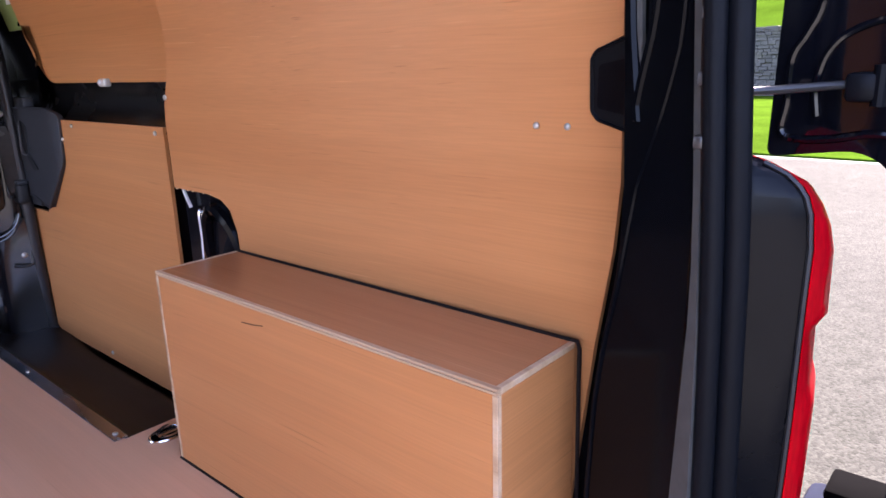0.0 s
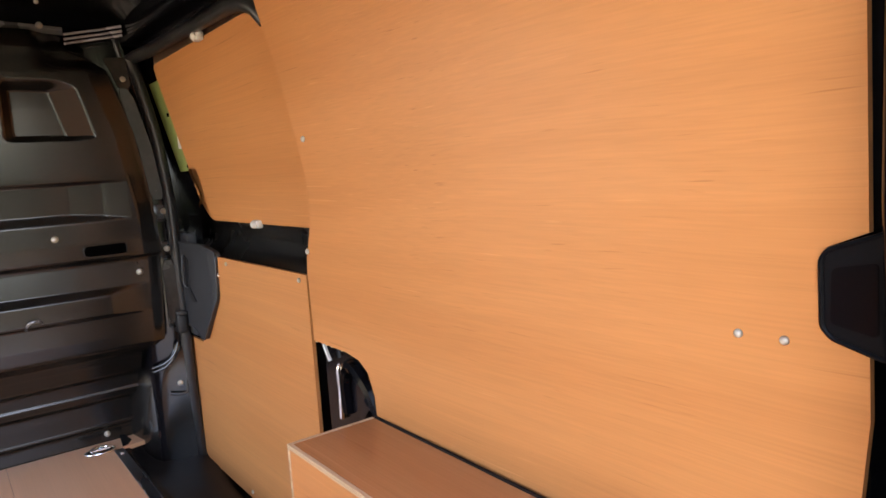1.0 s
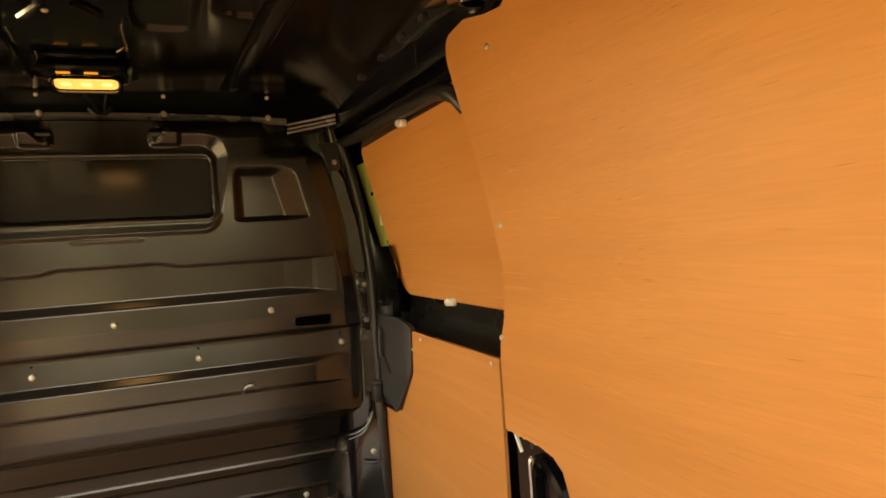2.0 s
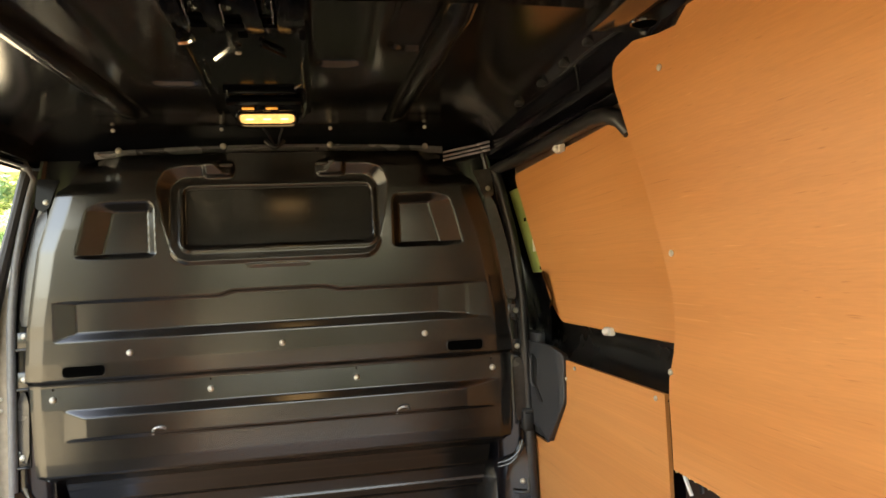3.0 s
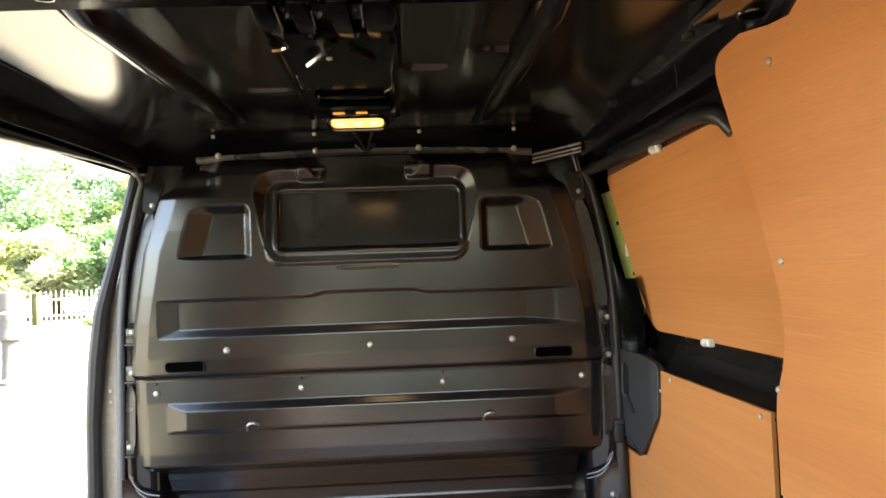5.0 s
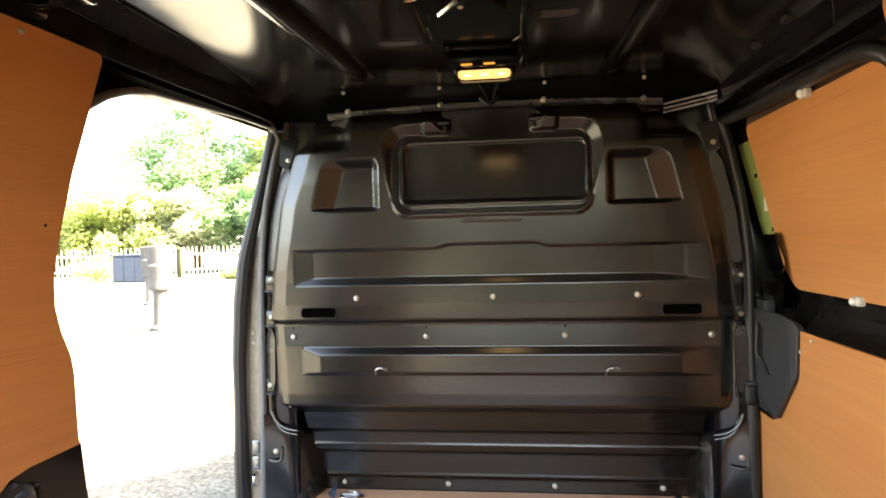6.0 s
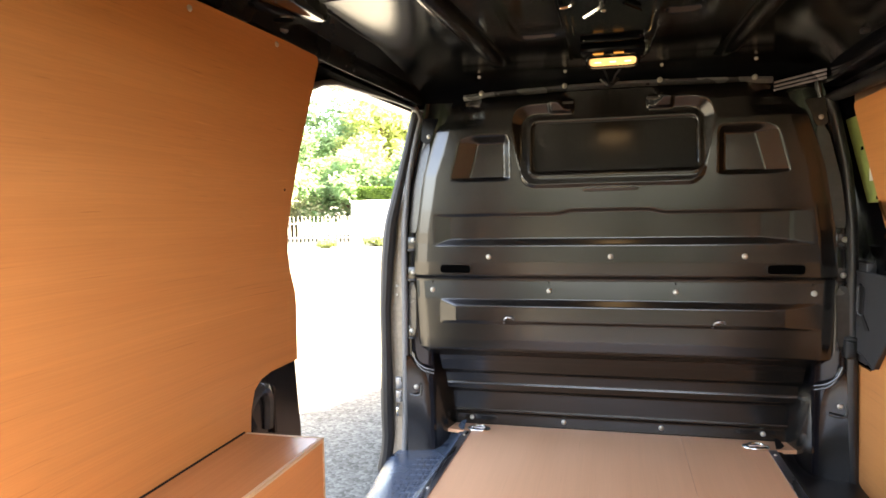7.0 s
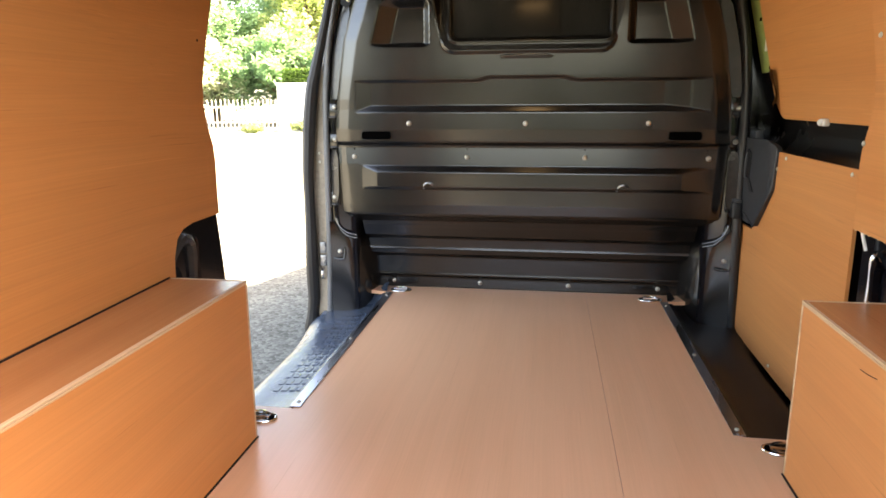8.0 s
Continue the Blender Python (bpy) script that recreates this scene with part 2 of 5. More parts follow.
def finish(name, bm, mat, parent=None, label="", smooth=True, sharp=35):
    me = bpy.data.meshes.new(name)
    bmesh.ops.recalc_face_normals(bm, faces=bm.faces)
    if smooth:
        for f in bm.faces:
            f.smooth = True
        for e in bm.edges:
            if len(e.link_faces) == 2 and e.calc_face_angle(0) > radians(sharp):
                e.smooth = False
    bm.to_mesh(me)
    bm.free()
    me.materials.append(mat)
    ob = new(name, me)
    attach(ob, parent)
    if label:
        ob["label"] = label
    return ob


part = finish


def box_bm(lo, hi, bevel=0.0, seg=2, bm=None):
    bm = bm or bmesh.new()
    lo, hi = Vector(lo), Vector(hi)
    r = bmesh.ops.create_cube(bm, size=1.0, matrix=Matrix.Translation((lo + hi) / 2) @ Matrix.Diagonal((*(hi - lo), 1)))
    if bevel:
        es = {e for v in r["verts"] for e in v.link_edges}
        bmesh.ops.bevel(bm, geom=list(es), offset=bevel, segments=seg, affect="EDGES", profile=0.5)
    return bm


def loft_bm(rings, closed_ring=True, caps=True, bm=None):
    """Skin between rings of equal count."""
    bm = bm or bmesh.new()
    vs = [[bm.verts.new(p) for p in r] for r in rings]
    n = len(rings[0])
    for a, b in zip(vs, vs[1:]):
        for i in range(n if closed_ring else n - 1):
            j = (i + 1) % n
            bm.faces.new((a[i], a[j], b[j], b[i]))
    if caps and closed_ring:
        bm.faces.new(vs[0][::-1])
        bm.faces.new(vs[-1])
    return bm


def tube_bm(path, r, seg=10, bm=None, radii=None):
    """A round tube along a path of points."""
    path = [Vector(p) for p in path]
    rings, up = [], None
    for i, p in enumerate(path):
        d = (path[min(i + 1, len(path) - 1)] - path[max(i - 1, 0)]).normalized()
        if up is None:
            up = Vector((0, 0, 1)) if abs(d.z) < 0.9 else Vector((0, 1, 0))
        side = d.cross(up).normalized()
        up = side.cross(d).normalized()
        rr = radii[i] if radii else r
        rings.append([p + side * (rr * math.cos(a)) + up * (rr * math.sin(a)) for a in (2 * math.pi * k / seg for k in range(seg))])
    return loft_bm(rings, bm=bm)


def smooth_path(pts, n=6):
    """Catmull-Rom through points."""
    pts = [Vector(p) for p in pts]
    out = []
    for i in range(len(pts) - 1):
        p0, p1, p2, p3 = pts[max(i - 1, 0)], pts[i], pts[i + 1], pts[min(i + 2, len(pts) - 1)]
        for k in range(n):
            t = k / n
            out.append(0.5 * ((2 * p1) + (p2 - p0) * t + (2 * p0 - 5 * p1 + 4 * p2 - p3) * t * t + (3 * p1 - p0 - 3 * p2 + p3) * t ** 3))
    out.append(pts[-1])
    return out


def round_outline(pts, r, seg=5):
    """Round each corner of a polygon; r is one radius or a list."""
    n, out = len(pts), []
    for i, p in enumerate(pts):
        rad = r[i] if isinstance(r, (list, tuple)) else r
        p = Vector(p)
        a, b = Vector(pts[i - 1]) - p, Vector(pts[(i + 1) % n]) - p
        rad = min(rad, a.length * 0.45, b.length * 0.45)
        if rad <= 0:
            out.append(p)
            continue
        s, e = p + a.normalized() * rad, p + b.normalized() * rad
        for k in range(seg + 1):
            t = k / seg
            out.append(s.lerp(p, t).lerp(p.lerp(e, t), t))
    return out


def sheet_bm(outline, thick, place, cuts_u=(), cuts_v=()):
    """A sheet with an outline in (u, v), cut into strips so that it can bend, with place(u, v, depth) giving the 3D point."""
    bm = bmesh.new()
    vs = [bm.verts.new((p[0], p[1], 0)) for p in outline]
    bm.faces.new(vs)
    for axis, cuts in ((0, cuts_u), (1, cuts_v)):
        for c in cuts:
            co = [0, 0, 0]
            no = [0, 0, 0]
            co[axis], no[axis] = c, 1
            bmesh.ops.bisect_plane(bm, geom=list(bm.verts) + list(bm.edges) + list(bm.faces), dist=1e-6, plane_co=co, plane_no=no)
    top = list(bm.faces)
    r = bmesh.ops.extrude_face_region(bm, geom=top)
    for v in [g for g in r["geom"] if isinstance(g, bmesh.types.BMVert)]:
        v.co.z = 1.0
    for v in bm.verts:
        v.co = place(v.co.x, v.co.y, v.co.z * thick)
    return bm


def grid_bm(nu, nv, fn, bm=None):
    """A surface fn(u, v) on a grid, u and v from 0 to 1."""
    bm = bm or bmesh.new()
    vs = [[bm.verts.new(fn(i / nu, j / nv)) for i in range(nu + 1)] for j in range(nv + 1)]
    for j in range(nv):
        for i in range(nu):
            bm.faces.new((vs[j][i], vs[j][i + 1], vs[j + 1][i + 1], vs[j + 1][i]))
    return bm


def dome_bm(r, h, seg=12):
    """A low dome about the origin, facing +z, with a short rim."""
    bm = bmesh.new()
    rings = []
    for rr, zz in ((1.0, -0.25), (1.0, 0.25), (0.86, 0.62), (0.55, 0.9), (0.2, 1.0)):
        rings.append([(r * rr * math.cos(2 * math.pi * k / seg), r * rr * math.sin(2 * math.pi * k / seg), h * zz) for k in range(seg)])
    return loft_bm(rings, bm=bm)


def thing(name, label, category, group="", kind="", loc=(0, 0, 0)):
    e = new(name)
    e.empty_display_size = 0.1
    e.location = loc
    return tagged(e, label, category, group, kind)


def mesh_of(bm, mat):
    me = bpy.data.meshes.new("shared")
    bmesh.ops.recalc_face_normals(bm, faces=bm.faces)
    for f in bm.faces:
        f.smooth = True
    bm.to_mesh(me)
    bm.free()
    me.materials.append(mat)
    return me


ME_BOLT = mesh_of(dome_bm(0.0100, 0.008), M_BOLT)
ME_STUD = mesh_of(dome_bm(0.0046, 0.0035), M_BOLT)
ME_DOT = mesh_of(dome_bm(0.0035, 0.002, 8), M_SEALANT)
ME_SCREW = mesh_of(dome_bm(0.0062, 0.004, 10), M_BOLT)


def fasten(parent, points, facing, me=None, name="bolt"):
    """One fastener at each point, its head facing the given way."""
    q = Vector(facing).to_track_quat("Z", "Y").to_matrix().to_4x4()
    for p in points:
        o = new(name, me or ME_BOLT)
        o.matrix_world = Matrix.Translation(p) @ q
        attach(o, parent)


# ---- shape of the load space ----
GROUND = -0.58


def wall_x(y, z, s=1):
    """Half width to the plywood lining: upright low down, leaning in above, less so at the back."""
    base = 0.812 - 0.013 * min(max(y, 0.0), 1.2)
    if s < 0:
        base -= 0.030 * (1 - min(max(y, 0.0), 1.0))
    k = 0.35 + 0.65 * min(max(y, 0.0), 1.0)
    d = z - 0.45
    return base - 0.130 * k * (0.5 * (d + math.sqrt(d * d + 0.004)))


BULK_W = [(-0.1, 0.63), (0.32, 0.66), (0.345, 0.70), (0.36, 0.722), (0.633, 0.735), (0.814, 0.722), (1.035, 0.685), (1.217, 0.625), (1.28, 0.585), (1.34, 0.56)]
BULK_Y = [(-0.1, 2.372), (0.045, 2.368), (0.06, 2.352), (0.145, 2.345), (0.158, 2.318), (0.168, 2.300), (0.235, 2.290), (0.248, 2.262), (0.26, 2.245),
          (0.322, 2.218), (0.336, 2.195), (0.350, 2.166), (0.360, 2.152), (0.40, 2.148), (0.56, 2.148), (0.630, 2.152), (0.638, 2.150), (0.650, 2.112),
          (0.70, 2.108), (0.775, 2.107), (0.90, 2.101), (1.0, 2.098), (1.1, 2.095), (1.2, 2.095), (1.27, 2.099), (1.295, 2.115), (1.34, 2.165)]
SEAL_X = [(-0.2, 0.825), (0.02, 0.814), (0.17, 0.809), (0.51, 0.805), (0.65, 0.804), (0.83, 0.801), (1.02, 0.782), (1.24, 0.737), (1.30, 0.71)]
JAMB_X = [(-0.2, 0.914), (-0.15, 0.910), (-0.02, 0.891), (0.27, 0.886), (0.51, 0.887), (0.70, 0.874), (0.856, 0.8555), (1.02, 0.812), (1.245, 0.754), (1.31, 0.735)]


def lin(a, b, v):
    return min(max((v - a) / (b - a), 0.0), 1.0)


def pocket(a, lo, hi):
    """0 outside, 1 inside, by straight ramps (start, width) at both ends."""
    return min(lin(lo[0], lo[0] + lo[1], a), 1 - lin(hi[0] - hi[1], hi[0], a))


def rounded(x, z, cx, cz, hx, hz, r):
    """Signed distance to a rounded rectangle."""
    qx, qz = abs(x - cx) - hx + r, abs(z - cz) - hz + r
    return math.hypot(max(qx, 0), max(qz, 0)) + min(max(qx, qz), 0) - r


def window_y(z):
    """The leaning plane of the window frame: proud of the panel at its sill, sunk into it at its head."""
    return 2.0885 + 0.15 * (z - 0.985)


def bulk_y(x, z):
    y = interp(z, BULK_Y)
    w = interp(z, BULK_W)
    ax = abs(x)
    # broad sunk band above the fold, its upper edge raised in the middle
    rise = 0.012 * (1 - sm(0.13, 0.19, ax))
    y += 0.012 * min(pocket(z, (0.765, 0.024), (0.884 + rise, 0.007)), pocket(x, (-0.655, 0.060), (0.665, 0.075)) * (1 - 0.45 * lin(0.50, 0.60, x)))
    # raised band below the fold
    y -= 0.016 * min(pocket(z, (0.466, 0.006), (0.556, 0.022)), pocket(x, (-0.645, 0.060), (0.700, 0.115)))
    # window frame, open upwards between two lugs
    edge = min(rounded(x, z, 0, 1.117, 0.318, 0.132, 0.055), rounded(x, z, 0, 1.30, 0.150, 0.120, 0.012))
    f = window_y(z)
    if z > 0.93:
        y = max(y, f - 0.75 * max(edge, 0.0)) if f > y else min(y, f + 1.6 * max(edge, 0.0))
        # sunk pane opening with a rolled bead round it
        e = rounded(x, z, 0.010, 1.122, 0.288, 0.094, 0.024)
        y += 0.022 * (1 - lin(-0.010, 0.0, e)) - 0.003 * math.exp(-((e - 0.008) / 0.006) ** 2)
        # lugs at the top fixing points
        lug = rounded(ax, z, 0.172, 1.272, 0.036, 0.018, 0.008)
        y -= 0.018 * (1 - lin(0.0, 0.010, lug))
        # sunk pockets either side, outer wall broad, inner wall steep
        px, pz = pocket(ax, (0.362, 0.022), (0.590 - 0.27 * (z - 1.01), 0.070)), pocket(z, (1.008, 0.010), (1.176, 0.028))
        y += 0.034 * max(0.0, 1 - math.hypot(1 - px, 1 - pz))
        # upper corners rolled away under the roof
        y += 0.052 * sm(0.445, 0.515, ax) * sm(1.200, 1.245, z)
    # shallow lip under the window
    y -= 0.004 * pocket(ax, (-0.1, 0.05), (0.10, 0.03)) * pocket(z, (0.962, 0.006), (0.978, 0.006))
    # ribs across the foot
    for zc, hb in ((0.302, 0.002), (0.255, 0.004), (0.187, 0.005), (0.060, 0.003)):
        y -= hb * math.exp(-((z - zc) / 0.005) ** 2)
    # folded sides
    if z > 0.645:
        y += 0.021 * lin(w - 0.044, w + 0.004, ax)
    elif z > 0.35:
        y += 0.013 * lin(w - 0.024, w + 0.004, ax)
    return y


# ---- large structure ----
def build_ground():
    bm = grid_bm(40, 40, lambda u, v: (-300 + 600 * u, -300 + 600 * v, GROUND))
    tagged(finish("ground", bm, M_GRAVEL, smooth=False), "pale sunlit gravel drive around the van", "ground", kind="structure")
    bm = box_bm((10.3, -120, GROUND - 0.05), (27, 160, GROUND + 0.035), 0.02)
    tagged(finish("grass_verge", bm, M_GRASS), "bright mown grass verge beyond the drive", "grass", kind="structure")
    bm = loft_bm([[(27.0, y, GROUND), (27.0, y, GROUND + 1.9), (31, y, GROUND + 3.4), (44, y, GROUND + 6.5), (60, y, GROUND + 7.0), (60, y, GROUND)] for y in np.linspace(-60, 70, 14)])
    tagged(finish("grass_bank", bm, M_GRASS), "sunlit grass bank rising behind the stone wall", "grass", kind="structure")
    bm = box_bm((-0.9, -120, GROUND - 0.05), (10.1, 160, GROUND + 0.006))
    tagged(finish("road", bm, M_ROAD, smooth=False), "pale worn tarmac road in full sun", "road", kind="structure")


def build_floor():
    sub = box_bm((-0.585, 1.10, -0.10), (0.585, 2.40, -0.016))
    box_bm((-0.86, -0.06, -0.10), (0.86, 1.10, -0.016), bm=sub)
    floor = tagged(finish("floor", sub, M_PAINT, smooth=False), "painted steel van floor under plywood boards", "floor", kind="structure")
    seam = 0.262

    def board(pts):
        bm = sheet_bm(pts, 0.014, lambda u, v, d: Vector((u, v, -d)))
        return bm

    left = [(-0.80, -0.04), (seam - 0.0005, -0.04), (seam - 0.0005, 2.364), (-0.66, 2.364), (-0.695, 2.286), (-0.575, 2.262), (-0.575, 1.118), (-0.80, 1.118)]
    right = [(seam + 0.0005, -0.04), (0.80, -0.04), (0.80, 1.118), (0.578, 1.118), (0.578, 2.262), (0.688, 2.284), (0.65, 2.364), (seam + 0.0005, 2.364)]
    part("floor_board", board(left), M_FLOOR, floor)
    part("floor_board", board(right), M_FLOOR, floor)
    for s, nm in ((-1, "edge_trim"), (1, "edge_trim")):
        # angle section along the step edge
        bm = box_bm((min(s * 0.556, s * 0.586), 1.122, 0.0005), (max(s * 0.556, s * 0.586), 2.252, 0.0035), 0.001)
        box_bm((min(s * 0.583, s * 0.586), 1.122, -0.028), (max(s * 0.583, s * 0.586), 2.252, 0.0005), bm=bm)
        t = tagged(finish(nm, bm, M_ALU, smooth=False), "bright aluminium angle trim along the floor edge", "trim", kind="structure")
        fasten(t, [(s * 0.571, y, 0.0036) for y in (1.15, 1.66, 2.20)], (0, 0, 1), ME_SCREW, "screw")


def build_step(s, nm):
    """Moulded step well beside the floor, s is the side."""
    sec = [(0.588, -0.022), (0.606, -0.026), (0.628, -0.052), (0.650, -0.064), (0.735, -0.070), (0.765, -0.066), (0.80, -0.075), (0.85, -0.12), (0.90, -0.20), (0.93, -0.34)]
    rings = []
    for i in range(25):
        v = i / 24
        y = 1.118 + 1.20 * v
        grow = 0.055 * sm(0.55, 1.0, v)
        ring = [(s * (x + grow * sm(0.70, 0.80, x)), y, z + 0.05 * sm(0.93, 1.0, v) * sm(0.93, 0.6, x)) for x, z in sec]
        rings.append(ring)
    bm = loft_bm(rings, closed_ring=False)
    # left well gets the sky-tinted colour, right well the plain black
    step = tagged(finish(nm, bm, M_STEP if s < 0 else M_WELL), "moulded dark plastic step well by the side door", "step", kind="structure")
    bm = bmesh.new()
    for j in range(15 if s < 0 else 0):
        for i in range(4):
            x0 = 0.640 + 0.026 * i + 0.004 * (j % 2)
            y0 = 1.36 + 0.052 * j
            z0 = interp(x0 + 0.009, sec) - 0.0015
            box_bm((min(s * x0, s * (x0 + 0.018)), y0, z0), (max(s * x0, s * (x0 + 0.018)), y0 + 0.034, z0 + 0.0038), 0.0008, 1, bm=bm)
    if s < 0:
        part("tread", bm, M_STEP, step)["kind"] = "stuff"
    else:
        bm.free()
    # flat end ledge between step and box
    bm = box_bm((min(s * 0.585, s * 0.80), 1.100, -0.10), (max(s * 0.585, s * 0.80), 1.117, -0.017))
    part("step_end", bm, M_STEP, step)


PANEL_EDGE = [(1.285, 1.135), (1.25, 1.118), (1.16, 1.107), (1.05, 1.078), (0.94, 1.060), (0.86, 1.052), (0.80, 1.062), (0.75, 1.085), (0.70, 1.118), (0.66, 1.133), (0.58, 1.150), (0.515, 1.165)]


def build_side_lining(s, nm, label):
    """The large wall panel over the wheel arch."""
    fw = 0.0 if s > 0 else 0.034
    front = [(y + fw, z) for z, y in PANEL_EDGE]
    corner = round_outline([(0.80, 1.302 - 0.7 * fw), (1.135 + fw, 1.302 - 0.7 * fw), (1.115 + fw, 1.15)], [0, 0.055 if s > 0 else 0.02, 0])[1:-1]
    pts = [Vector((0.100, 1.300 - 0.7 * fw))]
    if s > 0:
        pts += [Vector(p) for p in ((0.62, 1.302), (0.83, 1.306), (0.862, 1.312), (0.885, 1.300), (0.905, 1.288), (0.955, 1.292), (1.03, 1.306))]
    pts += corner + [Vector(p) for p in front[2:]]
    notch = [(y + fw, z) for y, z in ((1.03, 0.513), (0.985, 0.505), (0.958, 0.485), (0.945, 0.44), (0.944, 0.40), (0.944, 0.385))]
    pts += [Vector(p) for p in notch]
    pts += [Vector((0.944 + fw, 0.0)), Vector((0.168, 0.0)), Vector((0.165, 0.12)), Vector((0.130, 0.40)), Vector((0.108, 0.53)), Vector((0.099, 0.62)), Vector((0.099, 0.682))]
    if s > 0:
        pts += [Vector(p) for p in ((0.128, 0.692), (0.137, 0.702), (0.138, 0.765), (0.132, 0.776), (0.099, 0.790))]
    bm = sheet_bm(pts, 0.009, lambda u, v, d: Vector((s * (wall_x(u, v, s) + d), u, v)), [0.3, 0.5, 0.7, 0.9, 1.0], [0.2, 0.4, 0.45, 0.5, 0.55, 0.6, 0.7, 0.85, 1.0, 1.15, 1.25])
    ob = finish(nm, bm, M_PLY, sharp=25)
    tagged(ob, label, "wall panel", "plywood lining panels")
    scr = [(0.964, 1.239), (1.028, 0.932), (1.107, 0.713)]
    if s < 0:
        scr = [(0.961, 1.262), (0.671, 1.258)]
    fasten(ob, [(s * (wall_x(y, z, s) - 0.001), y, z) for y, z in scr], (-s, 0, 0.1), ME_SCREW, "screw")
    if s < 0:
        hole = [(1.053 + 0.0033 * math.cos(a), 0.949 + 0.0033 * math.sin(a)) for a in [2 * math.pi * k / 10 for k in range(10)]]
        part("knot", sheet_bm([Vector(p) for p in hole], 0.002, lambda u, v, d: Vector((-(wall_x(u, v, -1) - 0.0008 + d), u, v))), M_SEALANT, ob, "small dark knot")
    if s > 0:
        fasten(ob, [(wall_x(y, 0.684) - 0.001, y, 0.684) for y in (0.171, 0.216)], (-1, 0, 0), ME_STUD, "bolt")
    return ob


def build_side_shell(s, nm):
    """Painted body side behind the lining, up to the side door opening."""
    pts = [(0.06, -0.35), (1.205 if s > 0 else 1.30, -0.35), (1.205 if s > 0 else 1.295, 0.30), (1.190 if s > 0 else 1.255, 0.50), (1.12, 0.62), (1.06, 0.75), (1.045, 0.86), (1.06, 0.95), (1.10, 1.08), (1.15, 1.15),
           (1.23, 1.200), (1.32, 1.235), (1.40, 1.262), (1.50, 1.280), (2.25, 1.298), (2.25, 1.34), (0.06, 1.34)]

    def place(u, v, d):
        x = wall_x(u, v, s) + 0.035 + 0.055 * sm(1.05, 1.2, v) + d * (1.0 if v < 1.15 else 0.6)
        return Vector((s * x, u, v))

    bm = sheet_bm([Vector(p) for p in pts], 0.10, place, [0.3, 0.6, 0.9], [0.0, 0.3, 0.5, 0.7, 0.9, 1.1])
    ob = tagged(finish(nm, bm, M_PAINT), "glossy black painted van side behind the plywood", "wall", kind="structure")
    # pressed ribs that show in the wheel-arch cut-out
    bm = tube_bm(smooth_path([(s * 0.822, 1.118, 0.46), (s * 0.818, 1.122, 0.452), (s * 0.822, 1.128, 0.40), (s * 0.824, 1.135, 0.34)]), 0.007, 8)
    part("bracket_rod", bm, M_CHROME if s > 0 else M_PAINT, ob)
    bm = tube_bm(smooth_path([(s * 0.825, 0.96, 0.36), (s * 0.812, 0.99, 0.44), (s * 0.812, 1.05, 0.475), (s * 0.822, 1.10, 0.44), (s * 0.83, 1.11, 0.36)]), 0.016, 8)
    # left flange takes the lightened paint for its sheen, right the dimmed one
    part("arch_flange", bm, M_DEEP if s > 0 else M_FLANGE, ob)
    # wheel-arch pressing that swells out low in the cut-out
    rings = []
    for i in range(13):
        a = math.pi * (0.05 + 0.90 * i / 12)
        r = 0.105
        rings.append([(s * (0.842 - h), 0.985 + r * k * math.cos(a) * 0.75, 0.335 + r * k * math.sin(a)) for h, k in ((0.0, 1.0), (0.016, 0.96), (0.024, 0.86), (0.026, 0.60), (0.010, 0.52))])
    part("arch_pressing", loft_bm(rings, closed_ring=False), M_PAINT, ob)
    if s > 0:
        rnd = random.Random(12)
        for k in range(7):
            y = 1.155 - 0.022 * k + rnd.uniform(-0.004, 0.004)
            z = 0.514 - 0.004 * sm(1.02, 0.96, y)
            ln, dp = rnd.uniform(0.003, 0.007), rnd.uniform(0.001, 0.0035)
            x = wall_x(y, z)
            part("torn_veneer", loft_bm([[(x + h, y - ln, z), (x + h, y + ln, z), (x + h, y + 0.3 * ln, z - dp)] for h in (0.0, 0.003)]), M_EDGE, ob)
        part("tape_strip", tube_bm(smooth_path([(0.806, 1.163, 0.520), (0.808, 1.162, 0.500), (0.812, 1.156, 0.478), (0.814, 1.152, 0.466)]), 0.0042, 6), M_STICKER, ob, "strip of pale tape")
    return ob


ROOF_PANELS = [(-0.195, 1.32, 0.075, 0.36, 0.014), (0.190, 1.24, 0.064, 0.28, 0.014), (0.348, 1.18, 0.056, 0.22, 0.012), (-0.29, 0.45, 0.115, 0.32, 0.012), (0.265, 0.45, 0.125, 0.32, 0.012), (0.0, 0.45, 0.045, 0.32, 0.012),
               (0.575, 0.45, 0.085, 0.32, 0.012), (-0.585, 0.45, 0.085, 0.32, 0.012)]


def roof_z(x, y):
    z = 1.408 - 0.055 * min(1.0, (abs(x) / 0.72) ** 11)
    for cx, cy, hx, hy, h in ROOF_PANELS:
        z += h * (1 - sm(-0.016, 0.012, rounded(x, y, cx, cy, hx, hy, 0.045)))
    z -= 0.032 * (1 - sm(0.87, 0.95, y))
    z -= 0.008 * sm(1.98, 2.16, y)
    return z


